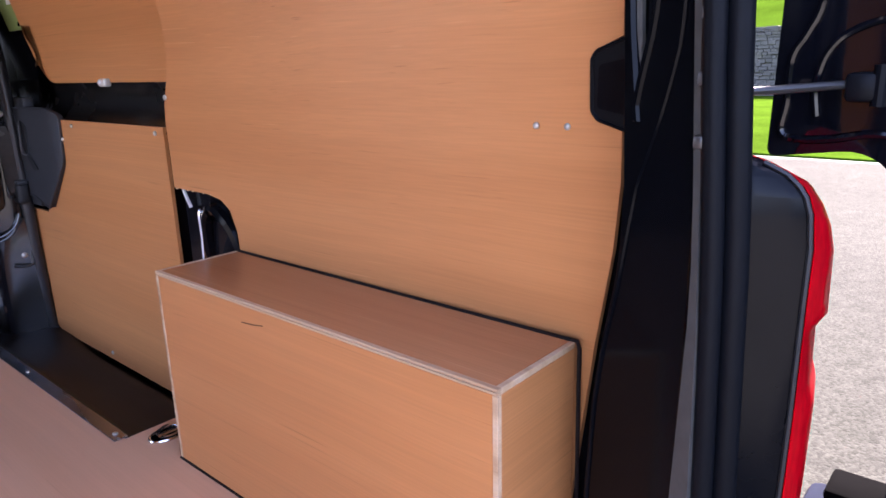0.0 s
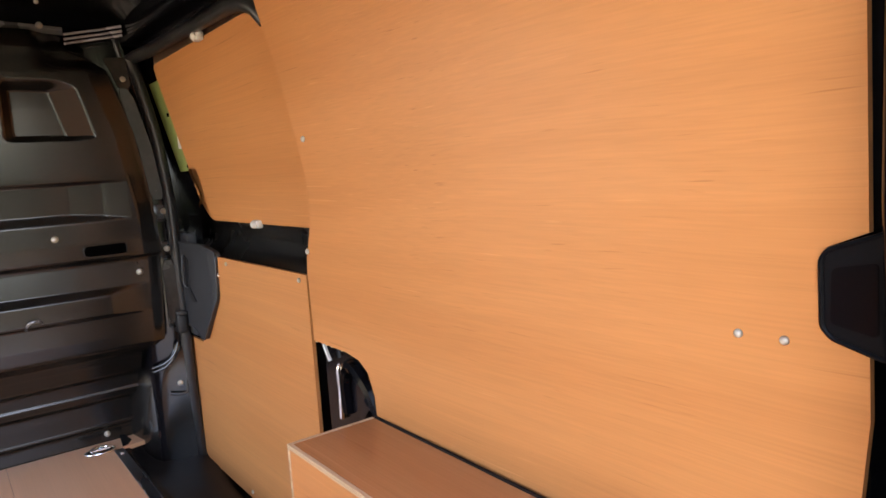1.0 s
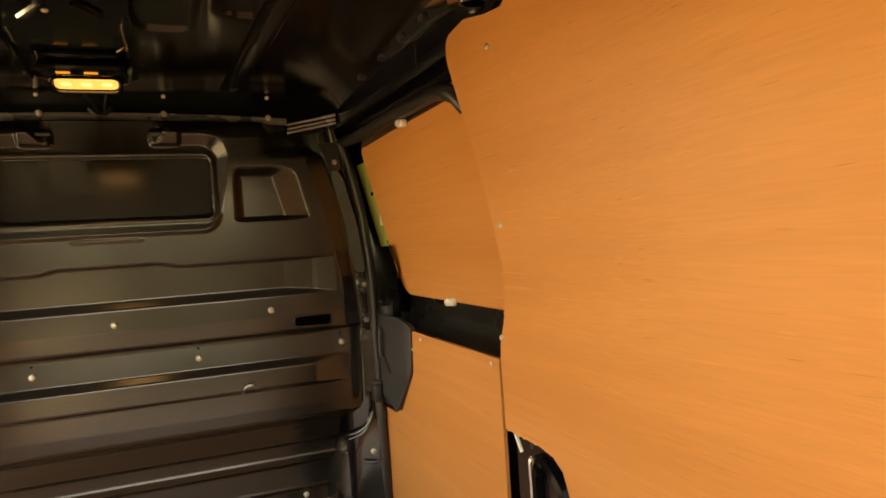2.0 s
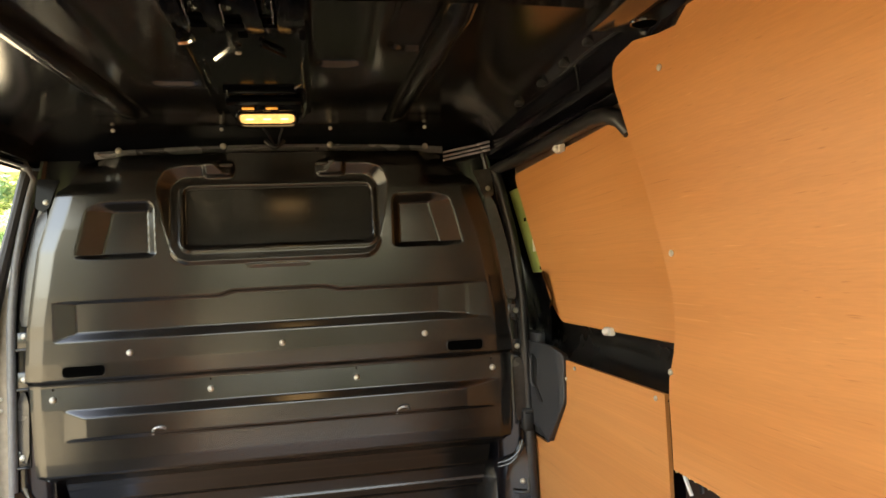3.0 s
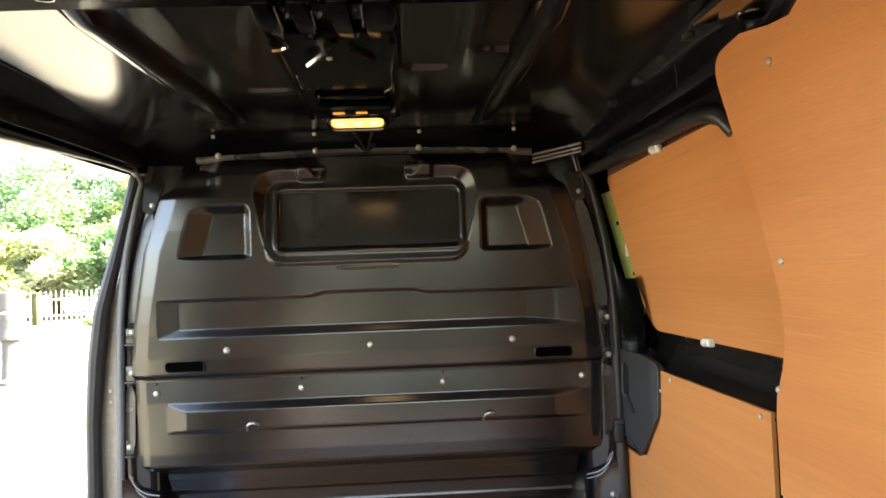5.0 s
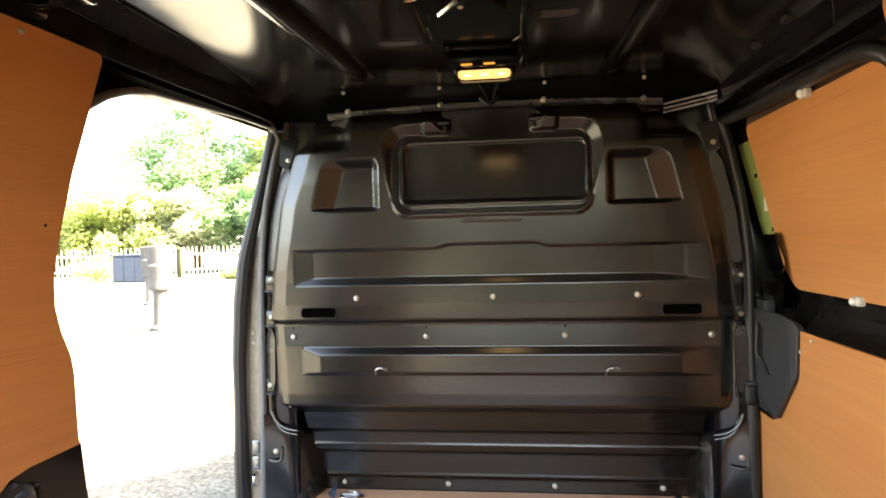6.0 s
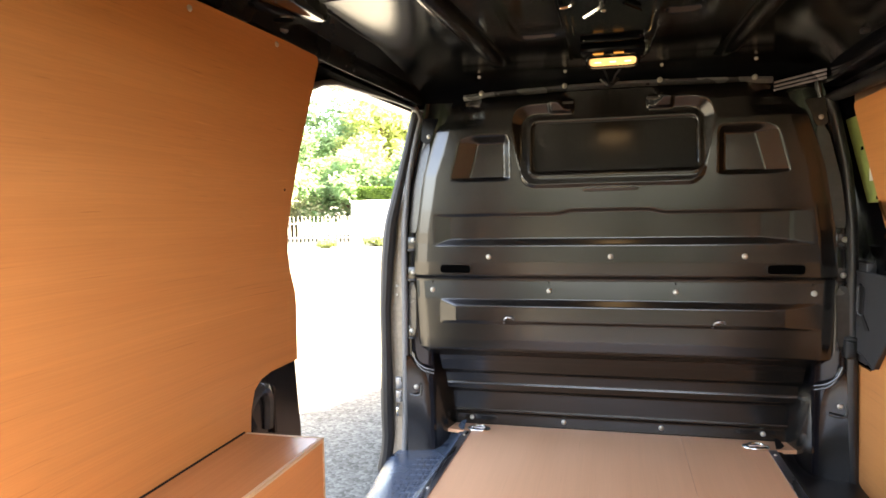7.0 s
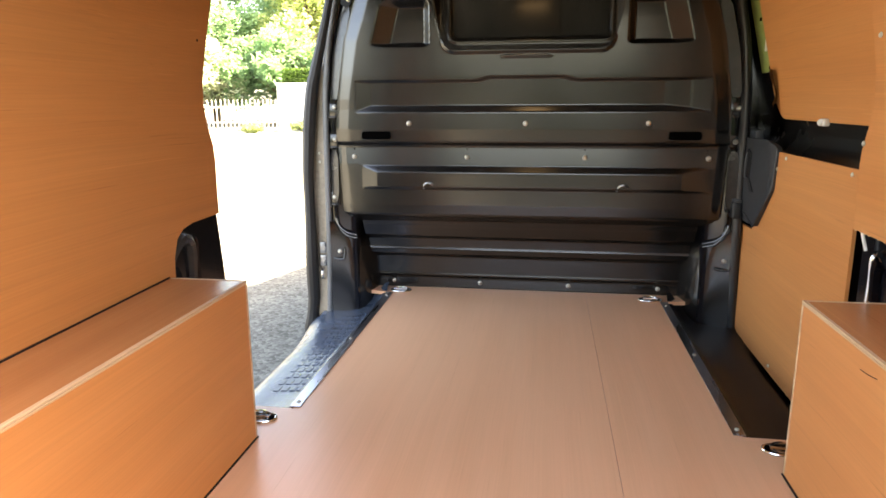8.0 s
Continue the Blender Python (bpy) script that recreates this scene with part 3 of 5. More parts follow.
def build_roof():
    bm = grid_bm(230, 250, lambda u, v: (-0.76 + 1.52 * u, -0.05 + 2.26 * v, roof_z(-0.76 + 1.52 * u, -0.05 + 2.26 * v)))
    runs = [((-0.412, 1.06), (-0.357, 1.97), 0.032), ((0.415, 1.06), (0.368, 2.05), 0.032)]
    runs += [((x, 0.02), (x, 0.885), 0.030) for x in (-0.45, -0.085, 0.085, 0.44)]
    for (xa, ya), (xb, yb), h in runs:
        rings = []
        for k in range(13):
            t = k / 12
            x, y = xa + (xb - xa) * t, ya + (yb - ya) * t
            hh = h * (0.25 + 0.75 * sm(0.0, 0.10, t) * (1 - sm(0.92, 1.0, t)))
            zt = roof_z(x, y) + 0.004
            rings.append([(x - 0.034, y, zt), (x - 0.030, y, zt - 0.006), (x - 0.019, y, zt - hh), (x - 0.012, y, zt - hh - 0.003), (x + 0.012, y, zt - hh - 0.003), (x + 0.019, y, zt - hh), (x + 0.030, y, zt - 0.006), (x + 0.034, y, zt), (x, y, zt + 0.01)])
        loft_bm(rings, bm=bm)
    roof = tagged(finish("ceiling", bm, M_ROOF, sharp=60), "bare glossy black pressed-steel van roof underside", "ceiling", kind="structure")
    bm = box_bm((-0.80, -0.06, 1.435), (0.80, 2.44, 1.465), 0.01)
    tagged(finish("roof_outer", bm, M_PAINT), "outer black painted van roof skin", "roof", kind="structure")
    # side rails
    sec = [(0.652, 1.425), (0.655, 1.400), (0.664, 1.389), (0.686, 1.370), (0.699, 1.360), (0.704, 1.350), (0.707, 1.325), (0.709, 1.298), (0.716, 1.288), (0.735, 1.292), (0.80, 1.285), (0.825, 1.285), (0.83, 1.44)]
    slim = [(0.690, 1.425), (0.684, 1.385), (0.680, 1.350), (0.678, 1.334), (0.682, 1.322), (0.688, 1.312), (0.698, 1.307), (0.715, 1.305), (0.740, 1.305), (0.760, 1.305), (0.80, 1.300), (0.825, 1.30), (0.83, 1.44)]
    creased = [(0.652, 1.425), (0.650, 1.400), (0.653, 1.390), (0.660, 1.383), (0.664, 1.380), (0.698, 1.350), (0.703, 1.344), (0.706, 1.334), (0.716, 1.302), (0.722, 1.293), (0.80, 1.285), (0.825, 1.285), (0.83, 1.44)]
    for s, nm in ((-1, "roof_rail_left"), (1, "roof_rail_right")):
        rings = []
        for i in range(48):
            y = -0.05 + 2.32 * i / 47
            dz = 0.020 * sm(1.2, 2.2, y)
            k = sm(0.93, 0.985, y) if s > 0 else 1.0
            rings.append([(s * (x0 + (x - x0) * k), y, z0 + (z - z0) * k + (dz if z < 1.40 else 0)) for (x, z), (x0, z0) in zip(sec if s > 0 else creased, slim)])
        tagged(finish(nm, loft_bm(rings), M_PAINT if s > 0 else M_RAIL, sharp=50 if s > 0 else 22), "black painted hollow roof side rail", "roof rail", kind="structure")
        if s > 0:
            rail = bpy.data.objects[nm]
            part("cable_run", tube_bm(smooth_path([(0.700, 1.10, 1.352), (0.698, 1.25, 1.362), (0.701, 1.42, 1.364), (0.699, 1.60, 1.371), (0.696, 1.85, 1.377)]), 0.0032, 6), M_RUBBER, rail, "thin black cable")
            for y in (1.22, 1.36, 1.52, 1.72):
                part("clip", box_bm((0.676, y - 0.014, 1.364), (0.698, y + 0.014, 1.378), 0.004), M_RUBBER, rail)
            part("joint", tube_bm([(0.700, 1.33, 1.356), (0.7055, 1.335, 1.325), (0.708, 1.34, 1.300)], 0.0015, 6), M_DEEP, rail)
        else:
            rail = bpy.data.objects[nm]
            # black strip added below the rail to cover its bright reflection
            rings = []
            for i in range(20):
                y = 1.20 + 1.0 * i / 19
                z = 1.2805 + 0.020 * sm(1.2, 2.2, y)
                rings.append([(-0.732, y, z + 0.006), (-0.734, y, z), (-0.828, y, z - 0.001), (-0.828, y, z + 0.003), (-0.74, y, z + 0.008)])
            # thin tubes added along the creases to draw their highlight lines
            for x0, z0, r0 in ((0.6605, 1.3835, 0.0030), (0.7040, 1.3440, 0.0024)):
                part("crease_glint", tube_bm([(-x0, y, z0 + 0.020 * sm(1.2, 2.2, y)) for y in np.linspace(0.10, 2.20, 24)], r0, 8), M_PAINT, rail)
            part("header_dark_strip", loft_bm(rings), M_BLACK, rail, "matt black strip keeping the rail underside dark")
    bm = box_bm((-0.82, -0.08, 1.285), (0.82, -0.02, 1.44), 0.012)
    tagged(finish("rear_header", bm, M_PAINT), "black painted rear door header", "wall", kind="structure")
    bm = box_bm((-0.78, 2.205, 1.30), (0.78, 2.45, 1.44))
    tagged(finish("front_header", bm, M_DEEP), "dark header above the bulkhead", "wall", kind="structure")
    return roof


def build_roof_bow():
    """Cross member under the roof, arched, with end brackets."""
    bow = thing("roof_beam", "black painted steel cross beam bolted under the van roof", "roof beam", loc=(0, 0.9, 1.34))
    bulge = [(0.896 - 0.036 * math.cos(a), 0.016 - 0.018 * math.sin(a)) for a in [math.pi * k / 14 for k in range(15)]]
    sec = [(0.846, 0.052), (0.846, 0.040), (0.854, 0.038), (0.858, 0.032)] + bulge + [(0.936, 0.022), (0.942, 0.025), (1.052, 0.029), (1.058, 0.032), (1.058, 0.050)]
    rings = []
    for i in range(41):
        x = -0.71 + 1.42 * i / 40
        z0 = 1.347 - 0.012 * (abs(x) / 0.71) ** 6
        rings.append([(x, y, z0 + dz) for y, dz in sec])
    part("beam", loft_bm(rings), M_BOW, bow)
    for s in (-1, 1):
        part("end_cap", box_bm((min(s * 0.605, s * 0.728), 0.858, 1.322), (max(s * 0.605, s * 0.728), 1.040, 1.362), 0.010, 3), M_BOW, bow)
        ring = [(s * 0.690 + 0.026 * math.cos(a), 0.985 + 0.020 * math.sin(a), 1.3215) for a in [2 * math.pi * k / 20 for k in range(20)]]
        # black disc laid on the cap for the dark inside the hole
        part("oval_hole", sheet_bm([Vector(p[:2]) for p in ring], 0.004, lambda u, v, d: Vector((u, v, 1.3195 + d))), M_BLACK, bow)
        part("hole_rim", tube_bm(ring + ring[:1], 0.0028, 6), M_BOW, bow)
        part("end_knob", tube_bm([(s * 0.722, 0.90, 1.335), (s * 0.742, 0.93, 1.326), (s * 0.735, 1.0, 1.318), (s * 0.712, 1.04, 1.318)], 0.014, 10), M_BOW, bow)
    for x in (-0.345, -0.235, 0.315, 0.36, 0.45, 0.52):
        o = new("bolt", ME_SCREW)
        o.matrix_world = Matrix.Translation((x, 0.990, 1.3715)) @ Matrix.Rotation(math.pi, 4, "X")
        attach(o, bow)
    for x, w in ((-0.40, 0.014), (-0.29, 0.022), (0.40, 0.012), (0.455, 0.030), (0.52, 0.016), (-0.52, 0.020)):
        ring = round_outline([(x - w, 0.972), (x + w, 0.972), (x + w, 1.004), (x - w, 1.004)], 0.013)
        # nothing is cut here; a black plate shows the shaded slot
        part("slot", sheet_bm(ring, 0.003, lambda u, v, d: Vector((u, v, 1.3690 + d))), M_BLACK, bow)
        part("slot_rim", tube_bm([(p[0], p[1], 1.3700) for p in ring + ring[:1]], 0.0022, 6), M_BOW, bow)
    fasten(bow, [(x, 0.878, 1.3480) for x in (-0.29, 0.39)], (0, -0.3, -1), ME_SCREW)


def build_bulkhead():
    def place(u, v):
        z = 1.335 * v - 0.01
        w = interp(z, BULK_W) + 0.012
        x = (2 * u - 1) * w
        return (x, bulk_y(x, z), z)

    bm = grid_bm(300, 330, place)
    bulk = tagged(finish("bulkhead", bm, M_BULK, sharp=80), "satin black pressed-steel bulkhead with bolted ribs and blanked window", "wall", kind="structure")
    # blank behind the window recess
    def pane_y(v):
        return window_y(v) + 0.013 - 0.03 * (v - 1.1)

    pts = round_outline([(-0.274, 1.032), (0.294, 1.032), (0.294, 1.212), (-0.274, 1.212)], 0.022)
    part("window_blank", sheet_bm(pts, 0.004, lambda u, v, d: Vector((u, pane_y(v) + d, v))), M_PANE, bulk, "dark blanking pane")
    ring = [(x, pane_y(z) - 0.001, z) for x, z in pts]
    part("window_seal", tube_bm(ring + ring[:1], 0.0042, 8), M_PAINT, bulk)
    fasten(bulk, [(x, bulk_y(x, 0.723) - 0.001, 0.723) for x in (-0.445, 0.001, 0.449)], (0, -1, 0))
    fasten(bulk, [(x, bulk_y(x, 0.592) - 0.001, 0.592) for x in (-0.677, -0.224, 0.227, 0.677)], (0, -1, 0))
    fasten(bulk, [(x, bulk_y(x, 0.622) - 0.001, 0.622) for x in (-0.677, -0.224, 0.227, 0.672)], (0, -1, 0), ME_DOT, "stud")
    fasten(bulk, [(x, 2.366, 0.026) for x in (-0.574, -0.191, 0.190, 0.561)], (0, -1, 0))
    for x in (-0.152, 0.152):
        y = bulk_y(x, 1.280)
        # tab in the lightened paint gives the highlight on each lug
        part("lug_tab", box_bm((x - 0.026, y - 0.010, 1.276), (x + 0.026, y + 0.004, 1.287), 0.0045, 3), M_FLANGE, bulk)
    for cx in (-0.5745, 0.580):
        pts = round_outline([(cx - 0.060, 0.660), (cx + 0.060, 0.660), (cx + 0.060, 0.694), (cx - 0.060, 0.694)], 0.016)
        y = bulk_y(cx, 0.677)
        # matt black plate on the panel gives the darkness of the slot
        part("slot", sheet_bm(pts, 0.006, lambda u, v, d: Vector((u, y - 0.003 + d, v))), M_BLACK, bulk, "lashing slot drawn as a matt black plate")
        rim = [(u, y - 0.003, v) for u, v in pts]
        part("slot_rim", tube_bm(rim + rim[:1], 0.0024, 6), M_BULK, bulk)
    # small lugs on the lower pressing
    for x, mt in ((-0.375, M_HEADER), (0.372, M_HEADER)):
        bm = tube_bm(smooth_path([(x - 0.022, 2.146, 0.468), (x - 0.016, 2.128, 0.484), (x - 0.004, 2.122, 0.491), (x + 0.012, 2.126, 0.489), (x + 0.020, 2.140, 0.480)]), 0.0046, 8)
        part("lug", bm, mt, bulk)
    # bright header strip across the top
    rings = []
    for i in range(31):
        x = -0.55 + 1.10 * i / 30
        dz = 1.352 - 0.016 * (abs(x) / 0.55) ** 2
        rings.append([(x, 2.200, dz - 0.013), (x, 2.188, dz - 0.010), (x, 2.181, dz - 0.002), (x, 2.186, dz + 0.007), (x, 2.20, dz + 0.010), (x, 2.215, dz)])
    strip = part("header_strip", loft_bm(rings), M_HEADER, bulk, "grey steel header strip with bolts")
    fasten(strip, [(-0.478, 2.182, 1.346), (-0.163, 2.178, 1.354), (0.175, 2.178, 1.354), (0.491, 2.182, 1.344)], (0, -1, 0))
    fasten(strip, [(x, 2.10, 1.392) for x in (-0.47, -0.155, 0.177, 0.48)], (0, -1, -0.6), ME_SCREW)
    bm = tube_bm(smooth_path([(-0.03, 2.165, 1.368), (-0.018, 2.162, 1.356), (0, 2.158, 1.343), (0.018, 2.162, 1.356), (0.03, 2.165, 1.368)]), 0.007, 8)
    part("cable_grommet", bm, M_RUBBER, bulk)
    # bright bracket at the top corner
    for dz in (0.0, 0.012, 0.026):
        bm = tube_bm([(0.545, 2.15, 1.290 + dz), (0.64, 2.14, 1.308 + dz), (0.70, 2.12, 1.318 + dz)], 0.0042, 8)
        part("corner_bracket", bm, M_HEADER, bulk)
    return bulk


FLANGE_X = [(-0.2, 0.765), (0.19, 0.768), (0.41, 0.776), (0.66, 0.772), (0.80, 0.766), (0.99, 0.742), (1.13, 0.708), (1.19, 0.690), (1.35, 0.655)]


def build_post(s, nm):
    """Door post between bulkhead and side door, with its seal, and the gusset at its foot."""
    rings = []
    for i in range(40):
        z = -0.20 + 1.52 * i / 39
        b = interp(z, SEAL_X)
        a = min(interp(z, BULK_W) - 0.012, b - 0.05)
        if z < 0.36:
            a = max(a, 0.69)
        m = interp(z, FLANGE_X)
        rings.append([(s * a, 2.225, z), (s * (a + 0.006), 2.206, z), (s * (m - 0.030), 2.204, z), (s * (m - 0.024), 2.199, z), (s * (m + 0.022), 2.199, z),
                      (s * (m + 0.028), 2.190, z), (s * (b - 0.006), 2.186, z), (s * b, 2.20, z), (s * b, 2.36, z), (s * a, 2.36, z)])
    post = tagged(finish(nm, loft_bm(rings), M_PAINT, sharp=50), "black painted door post with bolts beside the bulkhead", "door post", kind="structure")
    pts = {-1: [(-0.690, 2.180, 1.19), (-0.765, 2.186, 0.785), (-0.768, 2.186, 0.655), (-0.778, 2.186, 0.421), (-0.764, 2.186, 0.192)],
           1: [(0.700, 2.180, 1.195), (0.780, 2.186, 0.775), (0.777, 2.186, 0.652), (0.785, 2.186, 0.407), (0.772, 2.186, 0.195)]}[s]
    fasten(post, pts, (0, -1, 0))
    for z in (0.655, 0.775, 0.42):
        x = s * (0.772 if z > 0.5 else 0.781)
        part("plate", box_bm((x - 0.023, 2.1885, z - 0.034), (x + 0.023, 2.200, z + 0.022), 0.003), M_BULK, post)
        part("plate_fold", box_bm((x - 0.020, 2.181, z - 0.034), (x + 0.020, 2.190, z - 0.027), 0.002), M_PAINT, post)
    # flange strip beside the bulkhead, turned a little towards the doors, and the bracket at its head
    for za, zb in ((0.405, 0.615), (0.815, 1.165)):
        rings = []
        for z in np.linspace(za, zb, 14):
            m = interp(z, FLANGE_X)
            k = 1.0 - 0.5 * sm(zb - 0.03, zb, z) - 0.4 * (1 - sm(za, za + 0.03, z))
            rings.append([(s * (m - 0.021 * k), 2.180, z), (s * (m - 0.019 * k), 2.176, z), (s * (m + 0.019 * k), 2.192 if s < 0 else 2.172, z), (s * (m + 0.021 * k), 2.198 if s < 0 else 2.188, z), (s * m, 2.205, z)])
        # same black paint as the post, its sheen put in as grey
        part("flange", loft_bm(rings), M_FLANGE, post, "black folded flange strip, coloured grey for its sheen")
    bp = round_outline([(0.648, 1.258), (0.712, 1.262), (0.722, 1.175), (0.700, 1.160), (0.682, 1.172), (0.668, 1.215)], 0.008)
    # dimmed paint on the left bracket, lightened on the right, for their lighting
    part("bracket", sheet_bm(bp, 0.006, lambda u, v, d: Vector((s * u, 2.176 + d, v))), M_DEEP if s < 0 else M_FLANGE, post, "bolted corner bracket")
    x = s * 0.766
    part("catch", tube_bm(smooth_path([(x - 0.03, 2.186, 0.165), (x, 2.176, 0.160), (x + 0.022, 2.176, 0.166), (x + 0.026, 2.182, 0.205)]), 0.0055, 8), M_FLANGE, post)
    # gusset
    rings = []
    for i in range(30):
        z = -0.10 + 0.42 * i / 29
        xi = interp(z, [(-0.1, 0.640), (0.13, 0.642), (0.20, 0.650), (0.25, 0.670), (0.29, 0.703), (0.33, 0.745)])
        t = (0.80 - xi)
        prof = [(0, 2.375), (0.03, 2.345), (0.10, 2.285), (0.24, 2.236), (0.40, 2.212), (0.58, 2.200), (0.75, 2.192), (1.0, 2.178)]
        rings.append([(s * (xi + t * u), y - 0.004, z) for u, y in prof] + [(s * 0.80, 2.39, z), (s * xi, 2.39, z)])
    part("gusset", loft_bm(rings), M_BULK, post)
    for k in range(2):
        d = 0.013 * k
        arc = smooth_path([(s * (0.775 - 0.6 * d), 2.178, 0.335 - 0.2 * d), (s * (0.760 - 0.3 * d), 2.177, 0.300 - 0.8 * d), (s * 0.728, 2.180, 0.274 - d), (s * 0.690, 2.192, 0.262 - d)], 5)
        part("bead", tube_bm(arc, 0.0050 - 0.001 * k, 8), M_BULK, post)
    # seal tube up the post
    path = [(s * interp(z, SEAL_X), 2.186, z) for z in np.linspace(-0.13, 1.262, 26)]
    if s > 0:
        path += [(0.738, 2.16, 1.262), (0.745, 2.05, 1.258), (0.748, 1.7, 1.252), (0.750, 1.36, 1.246), (0.752, 1.29, 1.236), (0.760, 1.25, 1.218), (0.775, 1.235, 1.19)]
    else:
        path += [(-0.742, 2.16, 1.306), (-0.76, 2.0, 1.310), (-0.775, 1.7, 1.296), (-0.785, 1.50, 1.286), (-0.79, 1.40, 1.266), (-0.79, 1.32, 1.238), (-0.79, 1.23, 1.19), (-0.785, 1.16, 1.14)]
    # daylight on the left tube is in its colour; the right stays black
    part("door_seal", tube_bm(path, 0.0125 if s < 0 else 0.0190, 12), M_SEAL_LIT if s < 0 else M_SOFT, post, "rubber door seal tube")
    if s > 0:
        part("outer_pillar", box_bm((0.79, 2.30, -0.35), (0.95, 2.46, 1.40), 0.01), M_PAINT, post)
    if s < 0:
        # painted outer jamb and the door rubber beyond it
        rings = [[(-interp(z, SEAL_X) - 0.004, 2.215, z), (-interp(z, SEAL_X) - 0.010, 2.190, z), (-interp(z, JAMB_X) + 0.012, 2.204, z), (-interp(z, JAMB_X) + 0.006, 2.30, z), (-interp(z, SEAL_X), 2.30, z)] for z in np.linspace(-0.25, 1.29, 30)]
        part("jamb", loft_bm(rings), M_JAMB, post, "outer door jamb with bounced ground light in its colour")
        zs = np.linspace(-0.185, 1.285, 44)
        rad = [0.0248 + 0.008 * math.exp(-((z + 0.15) / 0.04) ** 2) + 0.0025 * math.sin(9 * z + 1.0) - 0.006 * sm(0.75, 1.25, z) for z in zs]
        part("door_rubber", tube_bm([(-interp(z, JAMB_X) + 0.001, 2.180 + 0.02 * sm(0.2, -0.1, z), z) for z in zs], 0.016, 10, radii=rad), M_RUBBER, post)
        for z in (0.150, 0.205):
            part("striker", box_bm((-0.852, 2.183, z - 0.024), (-0.826, 2.198, z + 0.024), 0.004), M_HEADER, post)
        part("striker_loop", tube_bm(smooth_path([(-0.840, 2.195, 0.070), (-0.840, 2.172, 0.078), (-0.840, 2.172, 0.108), (-0.840, 2.195, 0.116)]), 0.005, 8), M_CHROME, post)
        fasten(post, [(-0.838, 2.192, 0.60), (-0.838, 2.192, 0.565)], (0, -1, 0), ME_SCREW, "screw")


def build_cab():
    """The closed front of the van, ahead of the bulkhead."""
    prof = [(2.44, -0.35), (5.10, -0.35), (5.18, 0.05), (5.10, 0.42), (4.72, 0.60), (4.38, 0.76), (3.84, 1.36), (3.62, 1.45), (2.44, 1.465)]
    bm = bmesh.new()
    rings = []
    for x, inset in ((-0.93, 0.0), (0.93, 0.0)):
        rings.append([(x * (1.0 if z < 0.6 else 0.88), y, z) for y, z in prof])
    loft_bm(rings, bm=bm)
    tagged(finish("van_cab", bm, M_PAINT, smooth=False), "black van cab ahead of the bulkhead", "van", kind="structure")


build_ground()
build_floor()
build_step(-1, "step_left")
build_step(1, "step_right")
build_side_shell(-1, "wall_left")
build_side_shell(1, "wall_right")
build_roof()
build_roof_bow()
build_bulkhead()
build_post(-1, "door_post_left")
build_post(1, "door_post_right")
build_cab()


# ---- things in the load space ----
build_side_lining(1, "wall_lining", "orange-brown plywood lining panel screwed to the van side")
build_side_lining(-1, "wall_lining", "orange-brown plywood lining panel cut round the wheel arch")


def build_arch_box(s, y0, y1, xi, label):
    """Plywood wheel-arch box with pale raw edges."""
    top, t = 0.400, 0.0082
    ob = thing("wheel_arch_box", label, "wheel arch box", "wheel arch boxes", loc=(s * 0.70, (y0 + y1) / 2, 0))

    def sx(a, b):
        return (min(s * a, s * b), max(s * a, s * b))

    xo = 0.792 if s > 0 else 0.790

    def back(y):
        return 0.794 if s > 0 else 0.768 + 0.026 * (y - y0) / (y1 - y0)

    a, b = sx(xi + 0.0005, xi + t)
    part("front_panel", box_bm((a, y0 + t, 0.003), (b, y1 - t, top - t), 0.0008, 1), M_PLY, ob)
    a, b = sx(xi + t, xo)
    part("top_panel", box_bm((a, y0 + t, top - t), (b, y1 - t, top), 0.0008, 1), M_BOXTOP, ob)
    for ya, yb in ((y0 + 0.0005, y0 + t), (y1 - t, y1 - 0.0005)):
        part("end_panel", box_bm((a, ya, 0.003), (b, yb, top - t), 0.0008, 1), M_PLY_CROSS, ob)
    # pale raw edges, two plies with a glue line
    a, b = sx(xi, xi + t)
    for n, (za, zb) in enumerate(((top - t, top - 0.0046), (top - 0.0036, top + 0.0005))):
        part("edge_strip", box_bm((a, y0 - 0.0004, za), (b, y1 + 0.0004, zb), 0.0008, 1), M_EDGE, ob)
    for ya, yb in ((y0, y0 + t), (y1 - t, y1)):
        a, b = sx(xi, xi + 0.0036)
        part("edge_strip", box_bm((a, ya, 0.002), (b, yb, top - t - 0.0005), 0.0008, 1), M_EDGE, ob)
        a, b = sx(xi + 0.0046, xi + t)
        part("edge_strip", box_bm((a, ya, 0.002), (b, yb, top - t - 0.0005), 0.0008, 1), M_EDGE, ob)
        a, b = sx(xi + t, xo)
        part("edge_strip", box_bm((a, ya, top - t), (b, yb, top + 0.0005), 0.0008, 1), M_EDGE, ob)
    if s > 0:
        part("scratch", tube_bm([(0.6165, 0.672, 0.362), (0.6162, 0.640, 0.3645), (0.6165, 0.612, 0.369)], 0.0008, 6), M_SEALANT, ob, "short dark scratch")
    # sealant bead along the wall and the floor
    pts = [(s * (back(y0) + 0.006), y0 - 0.004, 0.01), (s * (back(y0) + 0.005), y0 - 0.004, 0.2), (s * (back(y0) + 0.002), y0 - 0.004, 0.39), (s * back(y0), y0 - 0.002, 0.401)]
    pts += [(s * back(y), y, 0.401) for y in np.linspace(y0 + 0.02, y1 - 0.005, 12)]
    part("sealant", tube_bm(pts, 0.0030 if s > 0 else 0.0022, 8), M_SEALANT, ob, "dark sealant bead")
    part("floor_joint", box_bm((min(s * (xi - 0.003), s * (xi + 0.006)), y0, 0.0005), (max(s * (xi - 0.003), s * (xi + 0.006)), y1, 0.0040), 0.0005, 1), M_SEALANT, ob)
    return ob


